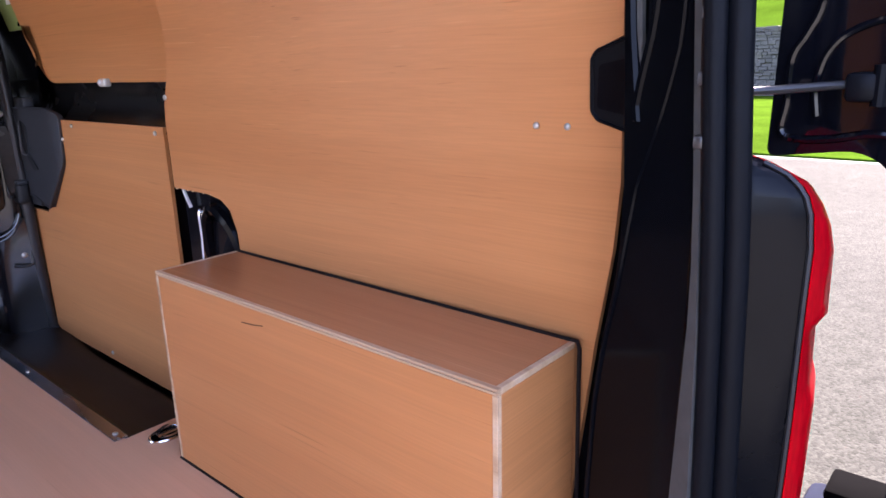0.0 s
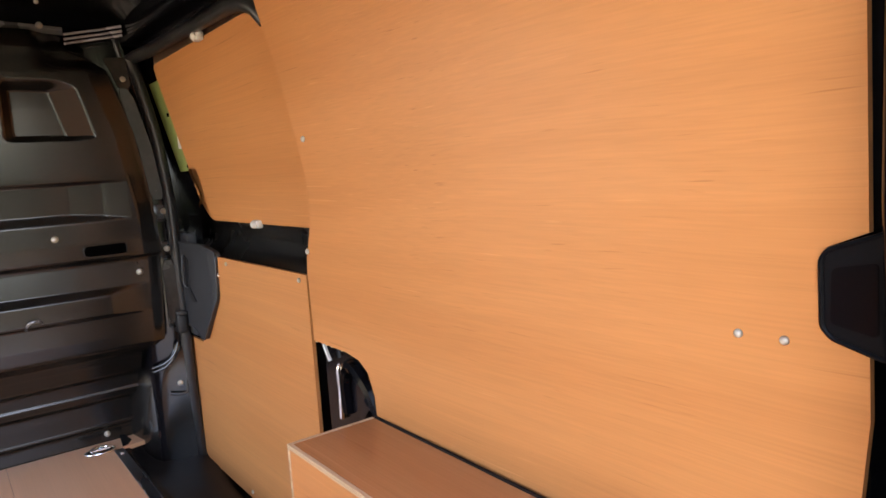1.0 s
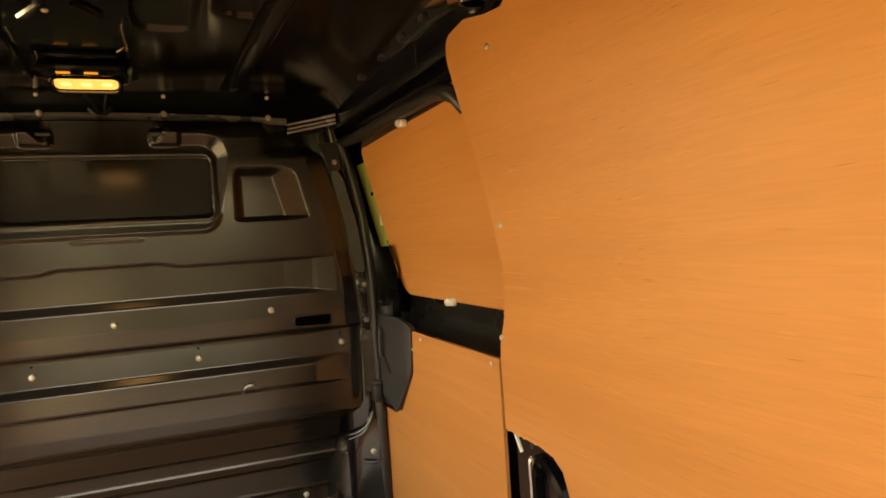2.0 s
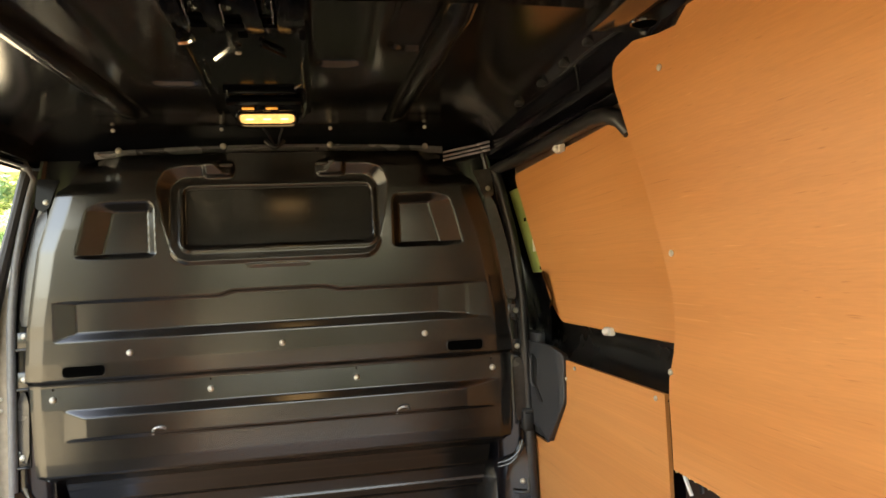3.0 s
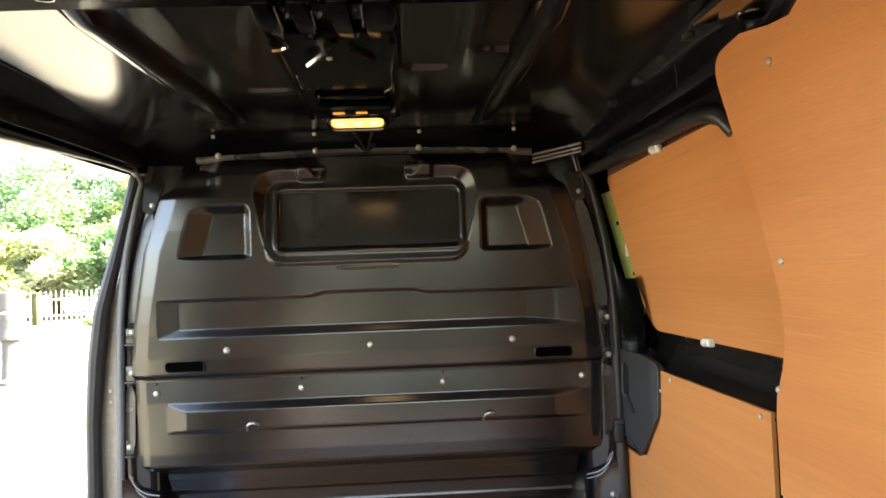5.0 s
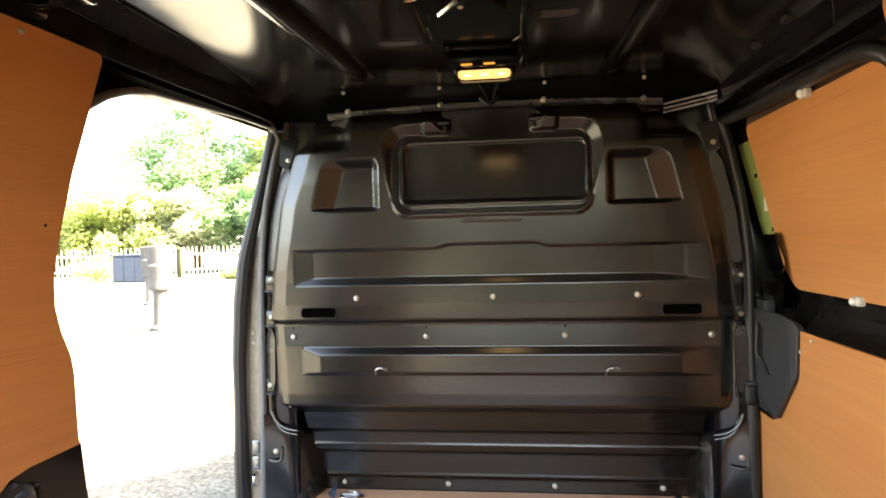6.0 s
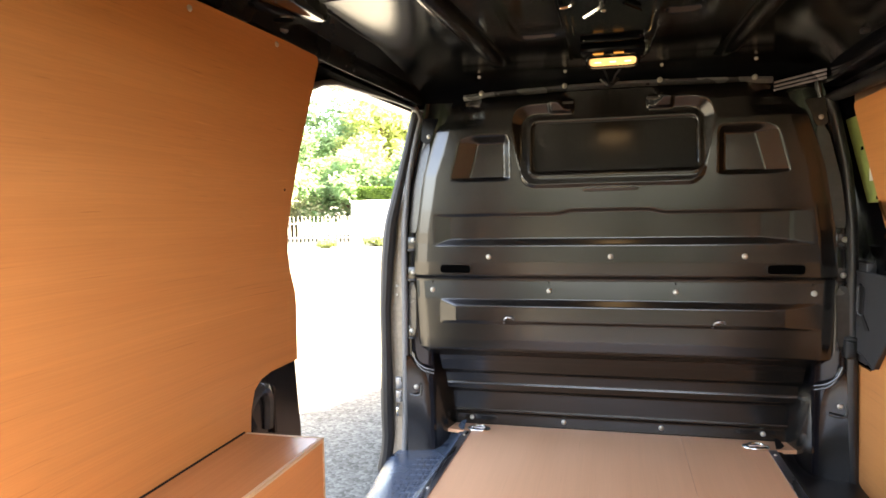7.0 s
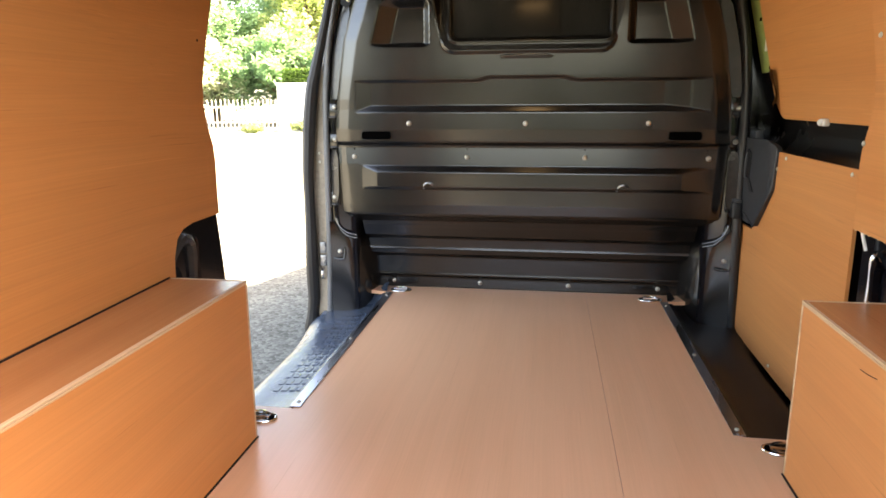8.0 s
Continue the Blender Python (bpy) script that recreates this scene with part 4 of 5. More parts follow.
M_BOXTOP = plywood("box_top_plywood", (0.43, 0.180, 0.072), (0.48, 0.205, 0.084), (0.52, 0.230, 0.098), rough=0.27, depth=0.6)
build_arch_box(1, 0.150, 0.952, 0.616, "plywood wheel-arch box with pale edges against the lined wall")
build_arch_box(-1, 0.150, 0.950, 0.602, "plywood wheel-arch box beside the open side door")


def build_ring(x, y):
    """Recessed lashing ring in the floor."""
    ob = thing("lashing_ring", "bright zinc lashing ring set in the plywood floor", "lashing ring", "floor lashing rings", loc=(x, y, 0))
    oval = [(x + 0.045 * math.cos(a), y + 0.028 * math.sin(a)) for a in [2 * math.pi * k / 24 for k in range(24)]]
    # black disc on the boards in place of the shaded cup
    part("cup", sheet_bm([Vector(p) for p in oval], 0.002, lambda u, v, d: Vector((u, v, 0.0005 + d))), M_BLACK, ob)
    rim = [(u, v, 0.003) for u, v in oval]
    part("rim", tube_bm(rim + rim[:1], 0.0035, 8), M_CHROME, ob)
    loop = [(x + 0.026 * math.cos(a), y + 0.016 * math.sin(a), 0.008 + 0.005 * math.sin(a)) for a in [2 * math.pi * k / 16 for k in range(17)]]
    part("ring", tube_bm(loop, 0.0042, 8), M_CHROME, ob)
    part("pin", tube_bm([(x - 0.030, y - 0.004, 0.008), (x + 0.030, y - 0.004, 0.008)], 0.005, 8), M_CHROME, ob)


for rx, ry in ((-0.530, 2.292), (0.520, 2.280), (-0.640, 1.048), (0.650, 1.060)):
    build_ring(rx, ry)


def door_x(z):
    """Inner face of the closed side door: upright below the waist, leaning in above."""
    return 0.835 + 0.03 * sm(0.58, 0.70, z) - 0.22 * max(0, z - 0.72) + 0.0


def build_side_door():
    door = thing("sliding_door", "closed black sliding door lined with two plywood panels", "van door", loc=(0.86, 1.7, 0))
    pts = round_outline([(1.0, -0.35), (2.36, -0.35), (2.36, 1.33), (1.0, 1.33)], [0, 0, 0.02, 0.02])
    bm = sheet_bm(pts, 0.06, lambda u, v, d: Vector((door_x(v) + 0.030 + d, u, v)), [1.4, 1.8], [-0.1, 0.3, 0.58, 0.62, 0.66, 0.70, 0.74, 1.0])
    part("door_body", bm, M_PAINT, door)
    # lower lining
    low = [(1.263, 0.640), (1.87, 0.640), (1.88, 0.56), (2.07, 0.345), (2.232, 0.342), (2.245, 0.14), (2.225, 0.0), (2.19, -0.055), (2.13, -0.078), (1.263, -0.078)]
    ll = part("lower_lining", sheet_bm([Vector(p) for p in low], 0.009, lambda u, v, d: Vector((0.828 + d, u, v))), M_PLY, door, "plywood lower door panel")
    fasten(ll, [(0.827, y, z) for y, z in ((1.301, 0.625), (1.78, 0.625), (1.855, 0.585), (1.90, 0.50), (2.20, 0.30), (2.22, 0.10), (1.75, -0.055))], (-1, 0, 0), ME_SCREW, "screw")
    # upper lining
    up = round_outline([(2.068, 1.222), (1.30, 1.222), (1.215, 1.19), (1.20, 1.0), (1.24, 0.742), (1.985, 0.742), (2.035, 0.80)], [0.03, 0.05, 0.03, 0.0, 0, 0.06, 0.06])
    ul = part("upper_lining", sheet_bm(up, 0.009, lambda u, v, d: Vector((0.869 - 0.22 * (v - 0.74) + d, u, v)), [1.5, 1.8], [0.9, 1.1]), M_PLY, door, "plywood upper door panel")
    for y, z in ((1.610, 1.224), (1.607, 0.742)):
        x = 0.866 - 0.22 * (z - 0.74)
        bm = box_bm((x - 0.012, y - 0.020, z - 0.011), (x + 0.006, y + 0.020, z + 0.011), 0.005)
        bmesh.ops.create_uvsphere(bm, u_segments=10, v_segments=6, radius=0.011, matrix=Matrix.Translation((x - 0.012, y, z)))
        part("clip", bm, M_CLIP, ul, "translucent plastic clip")
    # painted window return above the upper lining
    bm = sheet_bm(round_outline([(2.09, 1.226), (1.27, 1.226), (1.27, 1.262), (2.09, 1.256)], 0.01), 0.012, lambda u, v, d: Vector((0.775 + d, u, v)))
    part("window_return", bm, M_RETURN, door)
    # green primed strip showing past the upper lining
    strip = [(2.215, 1.185), (2.07, 1.185), (2.04, 0.90), (2.19, 0.90)]
    gs = part("door_strip", sheet_bm([Vector(p) for p in strip], 0.006, lambda u, v, d: Vector((0.884 - 0.22 * (v - 0.74) + d, u, v))), M_GREEN, door, "olive green primed strip")
    for y, z in ((2.118, 1.079), (2.085, 0.915)):
        x = 0.882 - 0.22 * (z - 0.74)
        # small black blocks give the dark of the holes
        part("hole", box_bm((x - 0.002, y - 0.008, z - 0.006), (x + 0.002, y + 0.008, z + 0.006), 0.0015), M_BLACK, gs)
    x = 0.882 - 0.22 * 0.252
    part("sticker", box_bm((x - 0.003, 2.065, 0.970), (x + 0.001, 2.100, 1.012), 0.001), M_STICKER, gs, "small white sticker")
    # scooped window corner below the strip
    bm = grid_bm(24, 28, lambda u, v: (0.900 - 0.062 * u * u - 0.03 * sm(0.6, 1, v) - 0.006 * math.exp(-((v - 0.30 - 0.2 * u) / 0.05) ** 2), 2.215 - 0.215 * u - 0.03 * v, 0.68 + 0.225 * v))
    part("window_corner", bm, M_PAINT, door)
    # waist rail between the panels
    rings = []
    for i in range(14):
        y = 1.05 + 1.2 * i / 13
        rings.append([(0.915, y, 0.62), (0.834, y, 0.624), (0.838, y, 0.632), (0.850, y, 0.642), (0.864, y, 0.654), (0.876, y, 0.670), (0.884, y, 0.690), (0.886, y, 0.708), (0.884, y, 0.726), (0.878, y, 0.742), (0.872, y, 0.752), (0.915, y, 0.762)])
    part("waist_rail", loft_bm(rings), M_RAIL, door, "smooth black hollow between the two panels")
    # handle moulding
    hp = round_outline([(2.235, 0.668), (1.915, 0.672), (1.852, 0.652), (1.864, 0.512), (2.005, 0.366), (2.10, 0.392), (2.235, 0.400)], [0.01, 0.03, 0.02, 0.02, 0.006, 0.01, 0.01])
    hm = part("handle_moulding", sheet_bm(hp, 0.016, lambda u, v, d: Vector((0.812 + d + 0.010 * sm(1.905, 1.852, u), u, v)), [1.875, 1.89, 1.905]), M_PLASTIC, door, "pointed charcoal plastic handle moulding")
    rim = [(0.8120 + 0.010 * sm(1.905, 1.852, u), u, v) for u, v in hp]
    part("moulding_rim", tube_bm(rim + rim[:1], 0.0035, 6), M_PLASTIC, hm)
    part("moulding_base", box_bm((0.820, 2.10, 0.36), (0.850, 2.26, 0.70), 0.004), M_PLASTIC, hm)
    slot = round_outline([(2.129, 0.632), (2.088, 0.616), (2.100, 0.530), (2.040, 0.484), (2.078, 0.480), (2.128, 0.532)], 0.006)
    # shade of the well is a black plate on the moulding's face
    part("handle_well", sheet_bm(slot, 0.004, lambda u, v, d: Vector((0.8095 + d, u, v))), M_RUBBER, hm, "handle well drawn as a flat black plate")
    part("handle_grip", tube_bm(smooth_path([(0.8095, 2.124, 0.628), (0.801, 2.112, 0.612), (0.800, 2.118, 0.540), (0.8095, 2.112, 0.524)]), 0.0048, 10), M_PLASTIC, hm)
    part("latch", box_bm((0.776, 2.150, 0.366), (0.815, 2.235, 0.434), 0.012, 3), M_RUBBER, hm)
    part("latch_lip", box_bm((0.778, 2.148, 0.430), (0.812, 2.238, 0.442), 0.004), M_PLASTIC, hm)


M_RETURN = material("brown_tinted_return", (0.10, 0.055, 0.035), rough=0.3, var=0.15)
build_side_door()


def build_roof_console():
    """Bare metal mounting plate under the roof, carrying the load lamp."""
    pl = thing("roof_bracket", "black steel mounting plate with clips under the roof", "bracket", loc=(0.01, 1.35, 1.37))
    pts = round_outline([(-0.108, 1.16), (0.128, 1.16), (0.122, 1.80), (-0.105, 1.80), (-0.112, 1.5)], 0.012)
    part("plate", sheet_bm(pts, 0.006, lambda u, v, d: Vector((u, v, 1.368 + d))), M_DEEP, pl)
    part("backing", box_bm((-0.106, 1.00, 1.378), (0.130, 1.18, 1.384), 0.002), M_DEEP, pl)
    for x, w in ((-0.086, 0.016), (-0.028, 0.015), (0.036, 0.017), (0.100, 0.024)):
        part("finger", box_bm((x - w, 1.008, 1.362), (x + w, 1.175, 1.372), 0.003), M_DEEP, pl)
    for y in (1.56,):
        part("rib", box_bm((-0.075, y - 0.010, 1.356), (0.090, y + 0.010, 1.369), 0.004), M_DEEP, pl)
    for x0, x1 in ((-0.100, -0.112), (0.118, 0.110)):
        part("rib", tube_bm([(x0, 1.20, 1.366), (x1, 1.78, 1.366)], 0.006, 8), M_DEEP, pl)
    # black block for the dark of the slot
    part("slot", box_bm((0.004, 1.185, 1.3655), (0.020, 1.205, 1.3685), 0.001), M_BLACK, pl)
    # chrome slivers laid where the plate and its clips show white highlights
    bits = [[(-0.098, 1.008), (-0.099, 1.033), (-0.102, 1.065)], [(-0.060, 1.013), (-0.063, 1.063), (-0.066, 1.112)], [(-0.072, 1.126), (-0.073, 1.148)], [(-0.103, 1.208), (-0.088, 1.206), (-0.074, 1.192), (-0.073, 1.173)],
            [(-0.009, 1.160), (-0.010, 1.225), (-0.050, 1.298)], [(-0.005, 1.030), (-0.008, 1.100)], [(0.075, 1.014), (0.072, 1.100)], [(0.060, 1.130), (0.061, 1.148)],
            [(0.112, 1.325), (0.111, 1.465), (0.093, 1.504)], [(0.108, 1.68), (0.102, 1.778), (0.068, 1.838)], [(-0.086, 1.375), (-0.087, 1.460)], [(-0.103, 1.536), (-0.104, 1.567)], [(-0.063, 1.528), (-0.065, 1.570)]]
    thick = {4: 0.0062, 9: 0.0050, 3: 0.0042}
    for k, b in enumerate(bits):
        r = thick.get(k, 0.0022)
        part("clip", tube_bm([(x, y, 1.356) for x, y in b], r, 6), M_CHROME, pl, "bright steel clip tracing a highlight")
    part("strap", tube_bm([(0.040, 1.235, 1.362), (0.080, 1.300, 1.362)], 0.004, 6), M_DEEP, pl)
    fasten(pl, [(-0.006, 1.272, 1.360)], (0, 0, -1), ME_SCREW, "screw")
    lamp = thing("load_lamp", "lit warm white interior lamp in a black housing", "lamp", loc=(0.013, 1.69, 1.35))
    part("housing", box_bm((-0.080, 1.610, 1.340), (0.104, 1.735, 1.366), 0.012), M_DEEP, lamp)
    bm = sheet_bm(round_outline([(-0.054, 1.676), (0.080, 1.676), (0.080, 1.709), (-0.054, 1.709)], 0.016), 0.012, lambda u, v, d: Vector((u, v, 1.343 - 0.45 * (v - 1.660) + d)))
    part("lens", bm, M_LAMP, lamp, "glowing warm lens")
    part("bezel", tube_bm([(x, y, 1.346 - 0.55 * (y - 1.660)) for x, y in (lambda r: r + r[:1])(round_outline([(-0.060, 1.670), (0.086, 1.670), (0.086, 1.716), (-0.060, 1.716)], 0.020))], 0.005, 6), M_DEEP, lamp)
    for x in (-0.030, 0.013, 0.056):
        part("led", box_bm((x - 0.010, 1.690, 1.3265), (x + 0.010, 1.700, 1.3305), 0.002), M_LED, lamp, "bright led spot")
    for x in (-0.026, 0.030):
        part("indicator", box_bm((x - 0.014, 1.612, 1.335), (x + 0.014, 1.624, 1.3385), 0.003), M_AMBER, lamp, "small amber lens")
    part("cable", tube_bm(smooth_path([(-0.02, 1.74, 1.350), (-0.015, 1.90, 1.352), (-0.01, 2.08, 1.362), (0, 2.16, 1.350)]), 0.0035, 8), M_RUBBER, lamp)
    part("cable", tube_bm(smooth_path([(0.04, 1.74, 1.350), (0.038, 1.90, 1.352), (0.02, 2.08, 1.362), (0.01, 2.16, 1.350)]), 0.0035, 8), M_RUBBER, lamp)


M_LED = emitter("led_spot", (1.0, 0.66, 0.28), 0.25)
M_AMBER = emitter("amber_lens", (0.9, 0.42, 0.10), 0.03)
build_roof_console()


# ---- rear opening ----
# grey of the seam strip, also used for reflections on the scoop walls
M_SEAM_SHEEN = material("grey_seam_and_scoop_sheen", (0.055, 0.054, 0.050), rough=0.4, var=0.25, spec=0.3)
M_STRAP = material("dull_steel_strap", (0.10, 0.10, 0.10), rough=0.35, metal=0.8, var=0.15)
# sky mirrored in the bumper corner is coloured in as blue
M_CORNER = material("black_plastic_sky_tint", (0.0045, 0.0065, 0.013), rough=0.95, var=0.2, spec=0.05)
REAR_EDGE = [(-0.08, 0.108), (0.23, 0.094), (0.37, 0.085), (0.45, 0.074), (0.52, 0.058), (0.566, 0.052), (0.634, 0.050), (0.687, 0.053), (0.82, 0.060), (1.31, 0.060)]
THIN_Y = [(-0.08, 0.106), (0.23, 0.092), (0.37, 0.083), (0.45, 0.070), (0.514, 0.054), (0.574, 0.044), (0.637, 0.032), (0.713, 0.003), (0.769, -0.013), (0.812, -0.017), (1.31, -0.022)]
SCOOP_A = [(0.702, 0.040), (0.722, 0.036), (0.749, 0.030), (0.781, 0.021), (0.816, 0.015), (1.31, 0.008)]
SCOOP_B = [(0.702, 0.040), (0.738, 0.046), (0.788, 0.053), (0.82, 0.056), (1.31, 0.057)]


def pillar_point(s, y, z, proud=0.0):
    return Vector((s * (0.650 + (y + 0.052) * 0.476 - 0.90 * proud), y + 0.43 * proud, z))


def build_rear_pillar(s, nm):
    """Painted rear corner pillar between the lining and the rear door seal."""
    def place(u, v):
        z = -0.08 + 1.39 * v
        yf = interp(z, REAR_EDGE)
        y = -0.052 + (yf + 0.052) * min(u / 0.97, 1.0)
        h = -0.005 * sm(0.0, 0.10, u)
        if z > 0.702:
            a, b = interp(z, SCOOP_A), interp(z, SCOOP_B)
            h -= 0.010 * sm(a, a + 0.008, y) * (1 - sm(b - 0.008, b, y)) * sm(0.702, 0.74, z)
        if u > 0.985:
            return (s * 0.790, y + 0.03, z)
        return tuple(pillar_point(s, y, z, h))

    bm = grid_bm(90, 120, place)
    pil = tagged(finish(nm, bm, M_DEEP, sharp=80), "glossy black pressed rear corner pillar", "pillar", kind="structure")
    # pressed beads
    zs = np.linspace(-0.05, 1.30, 60)
    part("bead", tube_bm([pillar_point(s, interp(z, THIN_Y), z, -0.005) for z in zs], 0.0034, 8), M_DEEP, pil)
    zs = np.linspace(1.30, 0.703, 30)
    loop = [pillar_point(s, interp(z, SCOOP_B) - 0.004, z, -0.008) for z in zs] + [pillar_point(s, interp(z, SCOOP_A) + 0.002, z, -0.008) for z in zs[::-1]]
    part("bead", tube_bm(loop, 0.0065, 8), M_DEEP, pil)
    # sloping walls of the scoop, their reflected light put in as grey
    for table, w in ((SCOOP_B, -0.015), (SCOOP_A, 0.007)):
        rings = []
        for z in np.linspace(0.702, 1.30, 24):
            y = interp(z, table)
            k = sm(0.700, 0.80, z)
            p, q = pillar_point(s, y, z, -0.004), pillar_point(s, y + w * (0.3 + 0.7 * k), z, -0.009)
            n = Vector((s * 0.90, -0.43, 0)) * 0.004
            rings.append([p, q, q + n, p + n])
        part("scoop_wall", loft_bm(rings), M_SEAM_SHEEN, pil, "wall of the pressed scoop, greyed for the light it reflects")
    # seam strip beside the rubber, wider towards the sill
    rings = []
    for z in np.linspace(-0.08, 1.30, 24):
        a = interp(z, [(-0.08, -0.030), (0.323, -0.041), (0.453, -0.046), (0.543, -0.049), (0.62, -0.046), (0.82, -0.031), (1.30, -0.026)])
        p, q = pillar_point(s, a, z, 0.0005), pillar_point(s, interp(z, [(-0.08, -0.068), (0.338, -0.063), (0.412, -0.061), (0.484, -0.060), (0.545, -0.057), (0.593, -0.0535), (0.715, -0.049), (0.81, -0.041), (1.30, -0.036)]), z, 0.0005)
        n = Vector((s * 0.90, -0.43, 0)) * 0.006
        rings.append([p, q, q + n, p + n])
    part("seam_strip", loft_bm(rings), M_SEAM_SHEEN, pil, "grey seam strip")
    # closed back of the pillar
    rings = [[(s * 0.658, -0.044, z), (s * 0.70, -0.050, z), (s * 0.80, 0.00, z), (s * 0.93, 0.065, z), (s * 0.93, 0.10, z), (s * 0.86, 0.13, z)] for z in (-0.35, 0.0, 0.6, 1.0, 1.32)]
    part("pillar_back", loft_bm(rings), M_DEEP, pil)
    for (x, dy, r) in ((0.655, 0.0, 0.0105), (0.672, -0.015, 0.0130)):
        path = [(s * x, dy + interp(z, [(-0.12, -0.085), (0.39, -0.072), (0.59, -0.065), (0.79, -0.051), (1.30, -0.045)]), z) for z in np.linspace(-0.12, 1.30, 24)]
        part("rear_seal", tube_bm(path, r, 12), M_REAR_SEAL, pil, "dark ribbed rubber door seal")
    if s > 0:
        for z in (0.69, 0.745, 0.80, 0.87):
            part("seal_clip", box_bm((0.648, -0.052, z - 0.006), (0.656, -0.042, z + 0.006), 0.002), M_STRAP, pil)
        # handhold let into the lining
        hp = round_outline([(0.085, 0.790), (0.130, 0.774), (0.136, 0.765), (0.136, 0.704), (0.128, 0.694), (0.085, 0.680)], 0.004)
        hh = thing("hand_hold", "black plastic hand hold set in the plywood edge", "hand hold", loc=(0.79, 0.11, 0.735))
        part("cover", sheet_bm(hp, 0.012, lambda u, v, d: Vector((wall_x(u, v) - 0.004 + d, u, v))), M_REAR_SEAL, hh)
        rimp = [(wall_x(u, v) - 0.004, u, v) for u, v in hp]
        part("rim", tube_bm(rimp + rimp[:1], 0.0025, 6), M_REAR_SEAL, hh)
        part("inner_panel", sheet_bm(round_outline([(0.090, 0.765), (0.126, 0.758), (0.128, 0.708), (0.090, 0.700)], 0.005), 0.003, lambda u, v, d: Vector((wall_x(u, v) - 0.0065 + d, u, v))), M_LAMPBLACK, hh)


build_rear_pillar(1, "rear_pillar_right")
build_rear_pillar(-1, "rear_pillar_left")


def build_tail_lamp():
    lamp = thing("tail_lamp", "tall tail lamp with red lens and black inner housing", "tail lamp", loc=(0.76, -0.10, -0.1))
    inner = [(-0.12, -0.120), (0.348, -0.1365), (0.424, -0.1375), (0.54, -0.1375), (0.593, -0.138), (0.625, -0.135), (0.640, -0.130), (0.649, -0.124), (0.659, -0.113), (0.671, -0.088), (0.676, -0.07)]
    outer = [(-0.12, -0.134), (0.348, -0.146), (0.430, -0.1468), (0.438, -0.1455), (0.452, -0.1415), (0.510, -0.1400), (0.516, -0.1425), (0.526, -0.1485), (0.593, -0.147), (0.619, -0.142), (0.639, -0.134), (0.656, -0.123), (0.669, -0.096), (0.676, -0.075)]
    zs = sorted(set([-0.12, 0.0, 0.10, 0.25, 0.36, 0.665, 0.676] + [z for z, y in inner[1:]] + [z for z, y in outer[1:]]))
    hs, ls, edge = [], [], []
    for z in zs:
        e, q = interp(z, inner), interp(z, outer)
        k = sm(0.60, 0.678, z)
        hs.append([(0.676 + 0.004 * k, -0.062, z), (0.684 + 0.004 * k, -0.080 + 0.02 * k, z), (0.694, e + 0.022 - 0.008 * k, z), (0.701, e + 0.006, z), (0.706, e, z), (0.86, e + 0.02, z), (0.86, -0.03, z), (0.70, -0.03, z)])
        ls.append([(0.704, e - 0.0005, z), (0.710, 0.5 * (e + q), z), (0.716, q, z), (0.735, q - 0.001, z), (0.80, q + 0.012, z), (0.885, q + 0.045, z), (0.925, -0.02, z), (0.925, 0.05, z), (0.87, 0.05, z), (0.865, -0.06, z), (0.72, e + 0.010, z)])
        edge.append((0.7015, e + 0.003, z))
    hs, ls = ([[(x, y, z - 0.42 * max(x - 0.708, 0.0) * sm(0.52, 0.676, z)) for x, y, z in ring] for ring in rings] for rings in (hs, ls))
    part("housing", loft_bm(hs), M_LAMPBLACK, lamp, "smooth black inner lamp housing")
    part("lens", loft_bm(ls), M_LENSRED, lamp, "glossy red lens")
    part("lens_line", tube_bm(edge[1:-2], 0.0026, 6), M_RUBBER, lamp)


build_tail_lamp()


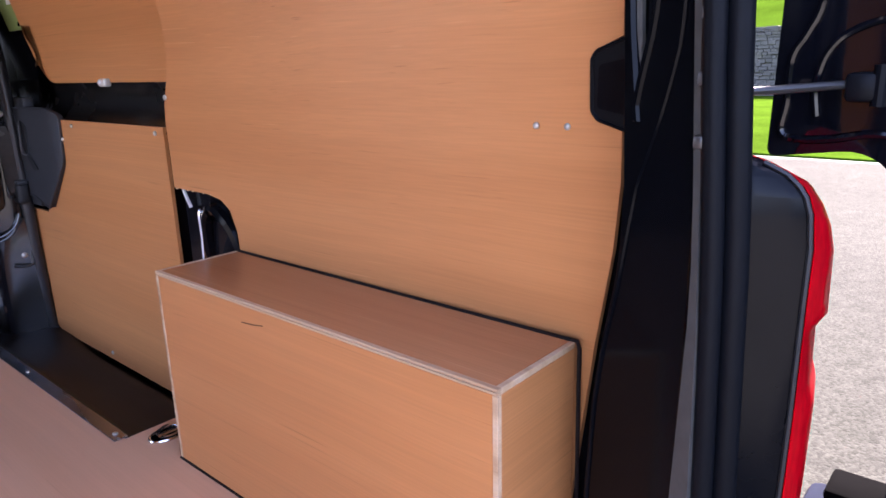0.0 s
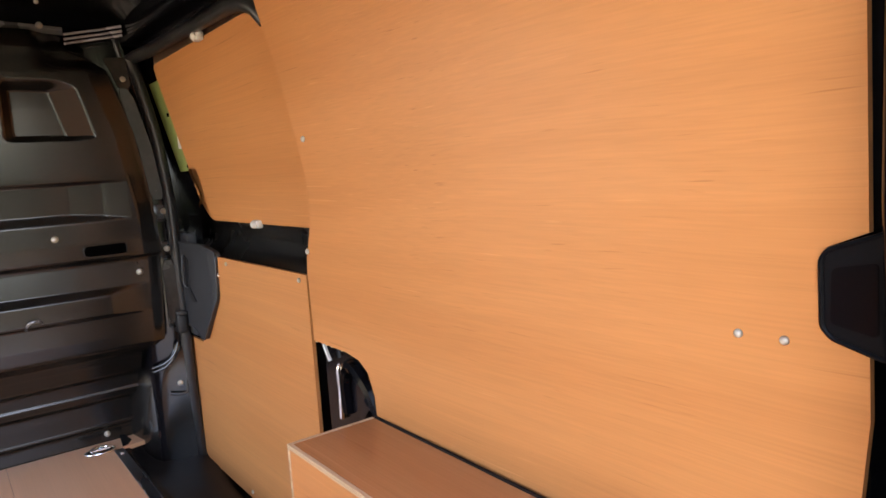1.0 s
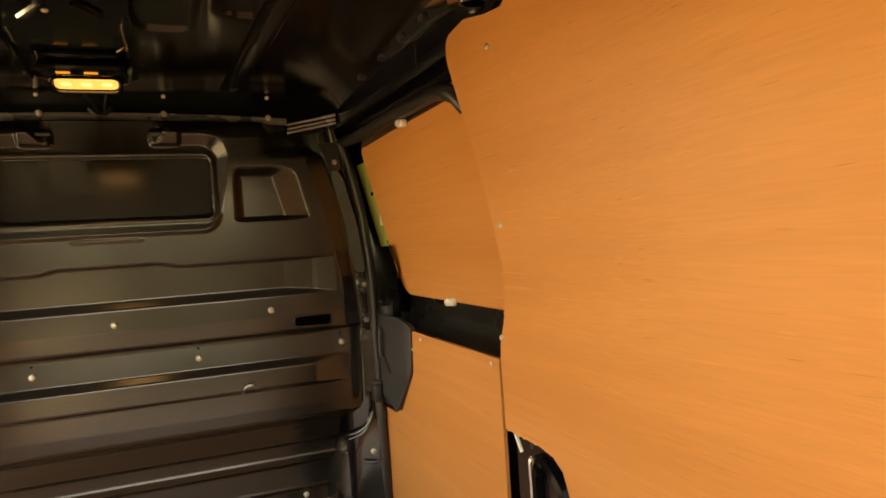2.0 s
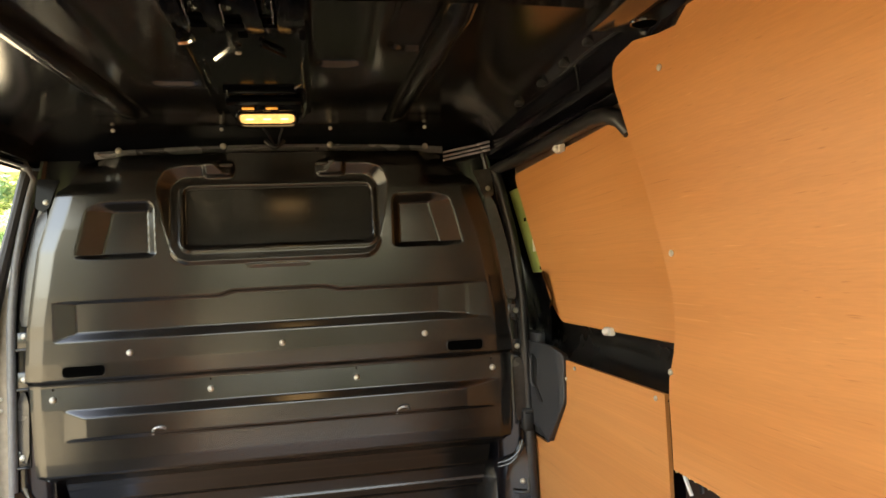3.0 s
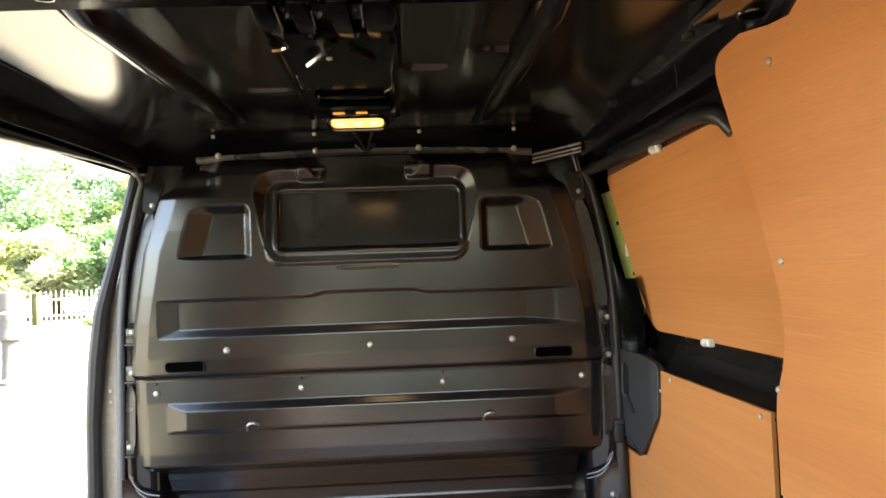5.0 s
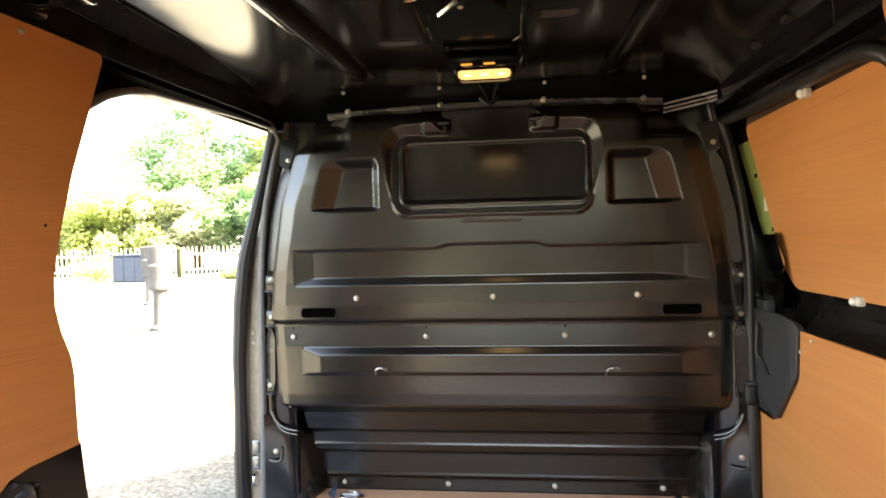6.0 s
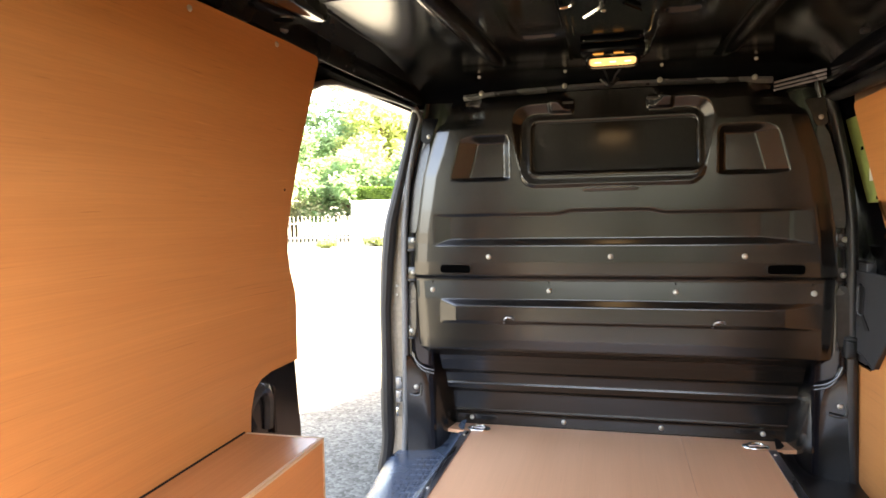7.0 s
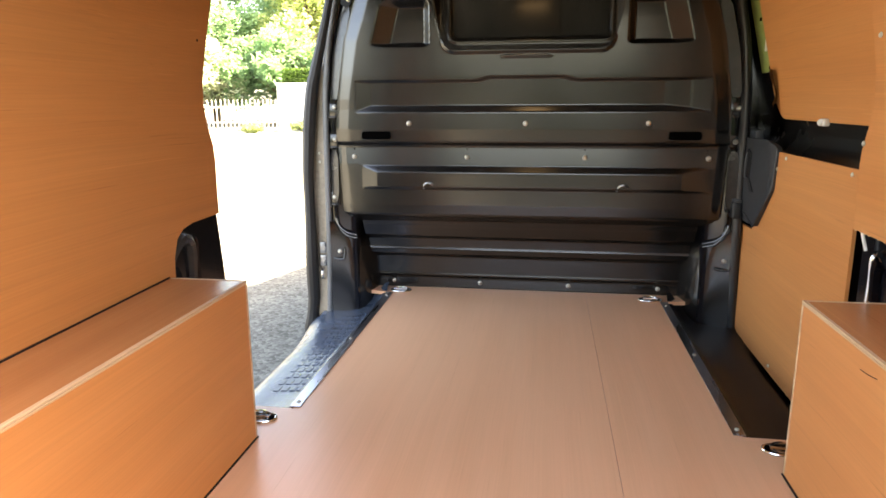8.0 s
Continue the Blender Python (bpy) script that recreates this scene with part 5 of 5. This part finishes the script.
def build_rear_door():
    door = thing("rear_door", "open glossy black rear door seen from its inner side", "van door", loc=(0.88, -0.4, -0.1))
    out = round_outline([(-0.050, 0.655), (-0.150, 0.668), (-0.205, 0.60), (-0.215, -0.30), (-0.76, -0.30), (-0.76, 1.10), (-0.70, 1.33), (-0.062, 1.33)], [0.012, 0.03, 0.05, 0.02, 0.03, 0.1, 0.05, 0.02])

    def place(u, v, d):
        return Vector((0.850 + d, u, v))

    bm = sheet_bm([Vector(p) for p in out], 0.055, place)
    part("door_shell", bm, M_GLOSS, door)
    bead = smooth_path([(0.849, -0.10, 1.27), (0.849, -0.098, 0.90), (0.849, -0.091, 0.816), (0.849, -0.079, 0.784), (0.849, -0.067, 0.760), (0.849, -0.066, 0.715), (0.849, -0.063, 0.684), (0.849, -0.080, 0.676), (0.849, -0.110, 0.677), (0.849, -0.160, 0.683), (0.849, -0.21, 0.66), (0.849, -0.24, 0.58), (0.849, -0.25, 0.30), (0.849, -0.25, -0.1)])
    part("door_bead", tube_bm(bead, 0.0045, 8), M_GLOSS, door)
    arc = smooth_path([(0.849, -0.096, 0.70), (0.849, -0.092, 0.728), (0.849, -0.094, 0.745), (0.849, -0.101, 0.766), (0.849, -0.117, 0.783), (0.849, -0.150, 0.795), (0.849, -0.21, 0.80), (0.849, -0.30, 0.80)])
    part("door_bead", tube_bm(arc, 0.0040, 8), M_GLOSS, door)
    part("door_recess", sheet_bm(round_outline([(-0.104, 0.690), (-0.104, 0.745), (-0.13, 0.782), (-0.28, 0.788), (-0.28, 0.70)], 0.02), 0.003, lambda u, v, d: Vector((0.8475 + d, u, v))), M_GLOSS, door)
    part("check_strap", tube_bm([(0.700, -0.040, 0.730), (0.760, -0.078, 0.731), (0.838, -0.124, 0.733)], 0.0042, 8), M_STRAP, door, "steel check strap")
    part("strap_bracket", box_bm((0.826, -0.150, 0.716), (0.850, -0.122, 0.745), 0.006), M_REAR_SEAL, door)
    part("strap_roller", tube_bm([(0.834, -0.152, 0.712), (0.834, -0.152, 0.752)], 0.007, 10), M_REAR_SEAL, door)
    part("bumper_corner", box_bm((0.775, -0.30, 0.185), (0.89, -0.128, 0.262), 0.014), M_CORNER, door)
    part("bumper_lip", box_bm((0.84, -0.30, 0.262), (0.90, -0.150, 0.278), 0.005), M_BLACK, door)
    return door


build_rear_door()


# ---- outside ----
def build_wall_outside():
    w = thing("boundary_wall", "grey dry stone boundary wall beyond the grass", "wall", loc=(26.5, 5, GROUND))
    w["kind"] = "structure"
    part("core", box_bm((26.4, -30, GROUND), (26.8, 30, GROUND + 2.3)), M_STONE, w)
    bm = bmesh.new()
    rnd = random.Random(4)
    z = GROUND
    while z < GROUND + 2.3:
        h = rnd.uniform(0.07, 0.15)
        y = 2.0
        while y < 12.5:
            ln = rnd.uniform(0.12, 0.42)
            d = rnd.uniform(0.0, 0.06)
            zo = rnd.uniform(-0.02, 0.02)
            box_bm((26.30 - d, y, z + zo), (26.42, y + ln - 0.012, z + zo + h * rnd.uniform(0.8, 1.05)), 0.014, 1, bm=bm)
            y += ln
        z += h
    st = part("stone", bm, M_STONE, w)
    st["kind"] = "stuff"


def build_tree(x, y, h, spread, mat, seed, name="tree", label="leafy green tree in full sun", low=0.22, leaves=9000, size=0.23):
    rnd = random.Random(seed)
    tree = thing(name, label, "tree", "trees beyond the drive", loc=(x, y, GROUND))
    bm = bmesh.new()
    trunk = smooth_path([(x, y, GROUND), (x + 0.05 * h * rnd.uniform(-1, 1), y, GROUND + 0.3 * h), (x + 0.06 * h * rnd.uniform(-1, 1), y + 0.04 * h, GROUND + 0.62 * h), (x, y, GROUND + 0.92 * h)], 4)
    tube_bm(trunk, 0.1, 8, bm=bm, radii=[0.030 * h * (1 - 0.85 * i / (len(trunk) - 1)) for i in range(len(trunk))])
    tips = []
    for k in range(11):
        a = rnd.uniform(0, 2 * math.pi)
        z0 = GROUND + h * rnd.uniform(0.22, 0.7)
        ln = spread * rnd.uniform(0.55, 1.0)
        p0 = Vector((x, y, z0))
        p2 = p0 + Vector((math.cos(a) * ln, math.sin(a) * ln, h * rnd.uniform(0.08, 0.25)))
        p1 = p0.lerp(p2, 0.5) + Vector((0, 0, 0.05 * h))
        tube_bm([p0, p1, p2], 0.05, 6, bm=bm, radii=[0.012 * h, 0.007 * h, 0.002 * h])
        tips += [p1, p2]
    part("trunk", bm, M_BARK, tree)
    clumps = [(t, rnd.uniform(0.20, 0.40) * spread) for t in tips]
    for k in range(26):
        a, rr = rnd.uniform(0, 2 * math.pi), spread * math.sqrt(rnd.random())
        zc = GROUND + h * rnd.uniform(low, 0.97)
        rr *= 0.35 + 0.65 * math.sin(math.pi * min(max((zc - GROUND) / h, 0.1), 0.95))
        clumps.append((Vector((x + rr * math.cos(a), y + rr * math.sin(a), zc)), rnd.uniform(0.16, 0.34) * spread))
    verts, faces = [], []
    for i in range(leaves):
        c, r = clumps[rnd.randrange(len(clumps))]
        d = Vector((rnd.gauss(0, 1), rnd.gauss(0, 1), rnd.gauss(0, 0.8)))
        d = d.normalized() * r * rnd.uniform(0.45, 1.05)
        p = c + d
        if p.z < GROUND + 0.15:
            continue
        u = Vector((rnd.gauss(0, 1), rnd.gauss(0, 1), rnd.gauss(0, 0.6))).normalized()
        w = u.cross(Vector((rnd.gauss(0, 1), rnd.gauss(0, 1), rnd.gauss(0, 1)))).normalized()
        s = size * rnd.uniform(0.6, 1.5)
        b = len(verts)
        verts += [p - u * s, p + w * s * 0.45, p + u * s, p - w * s * 0.45]
        faces.append((b, b + 1, b + 2, b + 3))
    me = bpy.data.meshes.new("crown")
    me.from_pydata([tuple(v) for v in verts], [], faces)
    me.materials.append(mat)
    ob = new("crown", me)
    attach(ob, tree)
    return tree


def build_rear_hedge():
    """Unseen hedge added behind the van to hold back light from the rear."""
    rnd = random.Random(21)
    h = thing("screening_hedge", "unseen dark green hedge added behind the van to cut rear light", "hedge", loc=(2, -9, GROUND))
    h["kind"] = "structure"
    part("core", box_bm((-16, -9.6, GROUND), (26, -8.6, GROUND + 1.7), 0.2), M_HEDGE, h)
    verts, faces = [], []
    for i in range(14000):
        p = Vector((rnd.uniform(-16, 26), -8.55 + rnd.uniform(-0.05, 0.22), GROUND + rnd.uniform(0, 1.75)))
        if rnd.random() < 0.25:
            p = Vector((rnd.uniform(-16, 26), rnd.uniform(-9.7, -8.5), GROUND + 1.7 + rnd.uniform(0, 0.2)))
        u = Vector((rnd.gauss(0, 1), rnd.gauss(0, 1), rnd.gauss(0, 1))).normalized() * 0.09
        w = u.cross(Vector((rnd.gauss(0, 1), rnd.gauss(0, 1), rnd.gauss(0, 1)))).normalized() * 0.05
        b = len(verts)
        verts += [p - u, p + w, p + u, p - w]
        faces.append((b, b + 1, b + 2, b + 3))
    me = bpy.data.meshes.new("leaves")
    me.from_pydata([tuple(v) for v in verts], [], faces)
    me.materials.append(M_HEDGE)
    o = new("leaves", me)
    attach(o, h)
    o["kind"] = "stuff"


def build_fence():
    f = thing("picket_fence", "pale weathered picket fence in front of the trees", "fence", loc=(-14, 33, GROUND))
    rnd = random.Random(7)
    a, b = Vector((-24.5, 29.5)), Vector((-13.2, 33.1))
    n = 58
    d = (b - a).normalized()
    rot = math.atan2(d.y, d.x)
    bm = box_bm((-0.045, -0.012, 0), (0.045, 0.012, 1.45), 0.006, 1)
    for v in bm.verts:
        if v.co.z > 1.40:
            v.co.x *= 0.45
    me = mesh_of(bm, M_PALE)
    for i in range(n):
        p = a.lerp(b, i / (n - 1))
        o = new("picket", me)
        o.matrix_world = Matrix.Translation((p.x, p.y, GROUND + 0.02)) @ Matrix.Rotation(rot, 4, "Z") @ Matrix.Rotation(rnd.uniform(-0.02, 0.02), 4, "Y")
        attach(o, f)
    for z in (0.35, 1.10):
        part("rail", tube_bm([(a.x, a.y + 0.05, GROUND + z), (b.x, b.y + 0.05, GROUND + z)], 0.045, 4), M_PALE, f)


def build_pedestal(x, y):
    """Pale turned pedestal with a wide basin on top."""
    prof = [(0.30, 0.0), (0.30, 0.06), (0.22, 0.10), (0.20, 0.16), (0.19, 0.55), (0.20, 0.70), (0.30, 0.74), (0.32, 0.80), (0.30, 0.84), (0.34, 0.95), (0.37, 1.10), (0.38, 1.16), (0.33, 1.20), (0.36, 1.42), (0.38, 1.50), (0.34, 1.52), (0.26, 1.45)]
    rings = [[(x + r * math.cos(a), y + r * math.sin(a), GROUND + z) for a in [2 * math.pi * k / 24 for k in range(24)]] for r, z in ((0.62 * a, b) for a, b in prof)]
    tagged(finish("pedestal_planter", loft_bm(rings), M_GREYSTONE), "pale grey tiered stone pedestal planter on the gravel", "planter", "pedestals along the drive")


def build_box():
    b = thing("storage_box", "blue-grey panelled storage box beside the fence", "storage box", loc=(-17.0, 27.2, GROUND))
    part("body", box_bm((-17.75, 27.2, GROUND), (-16.15, 28.4, GROUND + 1.12), 0.03), M_BIN, b)
    part("lid", box_bm((-17.81, 27.14, GROUND + 1.125), (-16.09, 28.46, GROUND + 1.21), 0.03), M_BIN, b)
    for k in range(3):
        xx = -17.70 + 0.51 * k
        part("panel", box_bm((xx, 27.175, GROUND + 0.06), (xx + 0.47, 27.20, GROUND + 1.08), 0.008, 1), M_BIN, b)


def build_low_hedge():
    """Clipped hedge on a pale low wall at the end of the drive."""
    rnd = random.Random(5)
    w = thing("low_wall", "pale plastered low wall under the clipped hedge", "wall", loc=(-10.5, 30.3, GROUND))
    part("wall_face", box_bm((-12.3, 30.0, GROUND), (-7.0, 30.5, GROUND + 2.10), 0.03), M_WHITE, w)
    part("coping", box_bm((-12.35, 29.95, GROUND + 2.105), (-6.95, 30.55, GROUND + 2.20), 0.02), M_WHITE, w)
    h = thing("clipped_hedge", "bright green clipped hedge above a pale wall", "hedge", loc=(-10.5, 30.9, GROUND))
    part("core", box_bm((-12.2, 30.7, GROUND), (-7.0, 31.4, GROUND + 2.75), 0.1), M_CLIPPED, h)
    verts, faces = [], []
    for i in range(5000):
        p = Vector((rnd.uniform(-12.25, -6.95), 30.68 + rnd.uniform(-0.08, 0.04), GROUND + rnd.uniform(2.0, 2.86)))
        u = Vector((rnd.gauss(0, 1), rnd.gauss(0, 1), rnd.gauss(0, 1))).normalized() * 0.06
        v = u.cross(Vector((rnd.gauss(0, 1), rnd.gauss(0, 1), rnd.gauss(0, 1)))).normalized() * 0.04
        b = len(verts)
        verts += [p - u, p + v, p + u, p - v]
        faces.append((b, b + 1, b + 2, b + 3))
    me = bpy.data.meshes.new("leaves")
    me.from_pydata([tuple(v) for v in verts], [], faces)
    me.materials.append(M_CLIPPED)
    o = new("leaves", me)
    attach(o, h)
    o["kind"] = "stuff"


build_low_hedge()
build_wall_outside()
build_rear_hedge()
build_fence()
for px, py in ((-6.45, 11.35), (-9.62, 16.4), (-15.25, 26.0)):
    build_pedestal(px, py)
build_box()


def build_gate_post():
    gp = thing("gate_post", "weathered green-brown wooden gate post in front of the fence", "post", loc=(-16.55, 30.7, GROUND))
    part("shaft", box_bm((-16.66, 30.6, GROUND), (-16.44, 30.82, GROUND + 1.36), 0.015), M_POST, gp)
    part("cap", loft_bm([[(-16.55 + a * r, 30.71 + b * r, GROUND + z) for a, b in ((-1, -1), (1, -1), (1, 1), (-1, 1))] for r, z in ((0.14, 1.365), (0.14, 1.40), (0.02, 1.47))]), M_POST, gp)


def build_shrub(x, y, w, h, mat, seed):
    """Low loose plants at the foot of the fence."""
    rnd = random.Random(seed)
    sh = thing("shrub", "low bright green shrub on the pale gravel", "shrub", "shrubs by the fence", loc=(x, y, GROUND))
    bm = bmesh.new()
    tips = []
    for k in range(9):
        a, r = rnd.uniform(0, 2 * math.pi), w * rnd.uniform(0.3, 1.0)
        tip = Vector((x + r * math.cos(a), y + 0.5 * r * math.sin(a), GROUND + h * rnd.uniform(0.4, 1.0)))
        tube_bm([(x, y, GROUND), (x + 0.4 * r * math.cos(a), y, GROUND + 0.5 * (tip.z - GROUND)), tip], 0.02, 5, bm=bm, radii=[0.02, 0.012, 0.004])
        tips.append(tip)
    part("stems", bm, M_BARK, sh)
    verts, faces = [], []
    for i in range(1400):
        p = tips[rnd.randrange(9)] + Vector((rnd.gauss(0, 0.28 * w), rnd.gauss(0, 0.2 * w), rnd.gauss(-0.1 * h, 0.22 * h)))
        if p.z < GROUND + 0.02:
            continue
        u = Vector((rnd.gauss(0, 1), rnd.gauss(0, 1), rnd.gauss(0, 1))).normalized() * 0.07
        v = u.cross(Vector((rnd.gauss(0, 1), rnd.gauss(0, 1), rnd.gauss(0, 1)))).normalized() * 0.035
        b = len(verts)
        verts += [p - u, p + v, p + u, p - v]
        faces.append((b, b + 1, b + 2, b + 3))
    me = bpy.data.meshes.new("leaves")
    me.from_pydata([tuple(v) for v in verts], [], faces)
    me.materials.append(mat)
    attach(new("leaves", me), sh)


M_POST = material("weathered_green_timber", (0.05, 0.055, 0.03), rough=0.9, var=0.3, scale=(8, 8, 2), spec=0.1)
build_gate_post()
for k, (sx0, sy0, sw0, sh0) in enumerate(((-19.4, 28.6, 1.1, 0.9), (-12.9, 28.6, 0.45, 0.32), (-11.2, 30.0, 0.5, 0.4))):
    build_shrub(sx0, sy0, sw0, sh0, M_LEAF_B, 60 + k)
TREES = [(-20.8, 41, 11.5, 4.2, M_LEAF_A, 1), (-13.0, 44, 14.0, 4.8, M_LEAF_B, 2), (-8.0, 46, 13.0, 5.0, M_LEAF_C, 3), (-30, 36, 5.2, 3.6, M_LEAF_C, 4), (-23.0, 36, 4.6, 3.0, M_LEAF_B, 5),
         (-15.6, 38.0, 5.6, 3.0, M_LEAF_A, 6), (-19.5, 36.0, 4.4, 2.6, M_LEAF_C, 8), (-3, 48, 12, 5.0, M_LEAF_B, 9), (-10.5, 38, 5.4, 2.8, M_LEAF_A, 10), (-26.8, 35.5, 4.6, 2.8, M_LEAF_B, 11), (-14.5, 40.5, 8.5, 3.2, M_LEAF_B, 12), (-17.0, 47.0, 16.0, 5.2, M_LEAF_A, 13)]
for x, y, h, sp, mt, sd in TREES:
    build_tree(x, y, h, sp, mt, sd, leaves=13000, size=0.15)
# row behind the wall, made long and tall to block low sky
for k in range(10):
    build_tree(46 + 3 * (k % 2), -34 + 8.0 * k, 18.0, 5.0, M_HEDGE, 30 + k, leaves=6000, size=0.44, low=0.10, label="yellow-green tree behind the stone wall, enlarged to screen the sky")
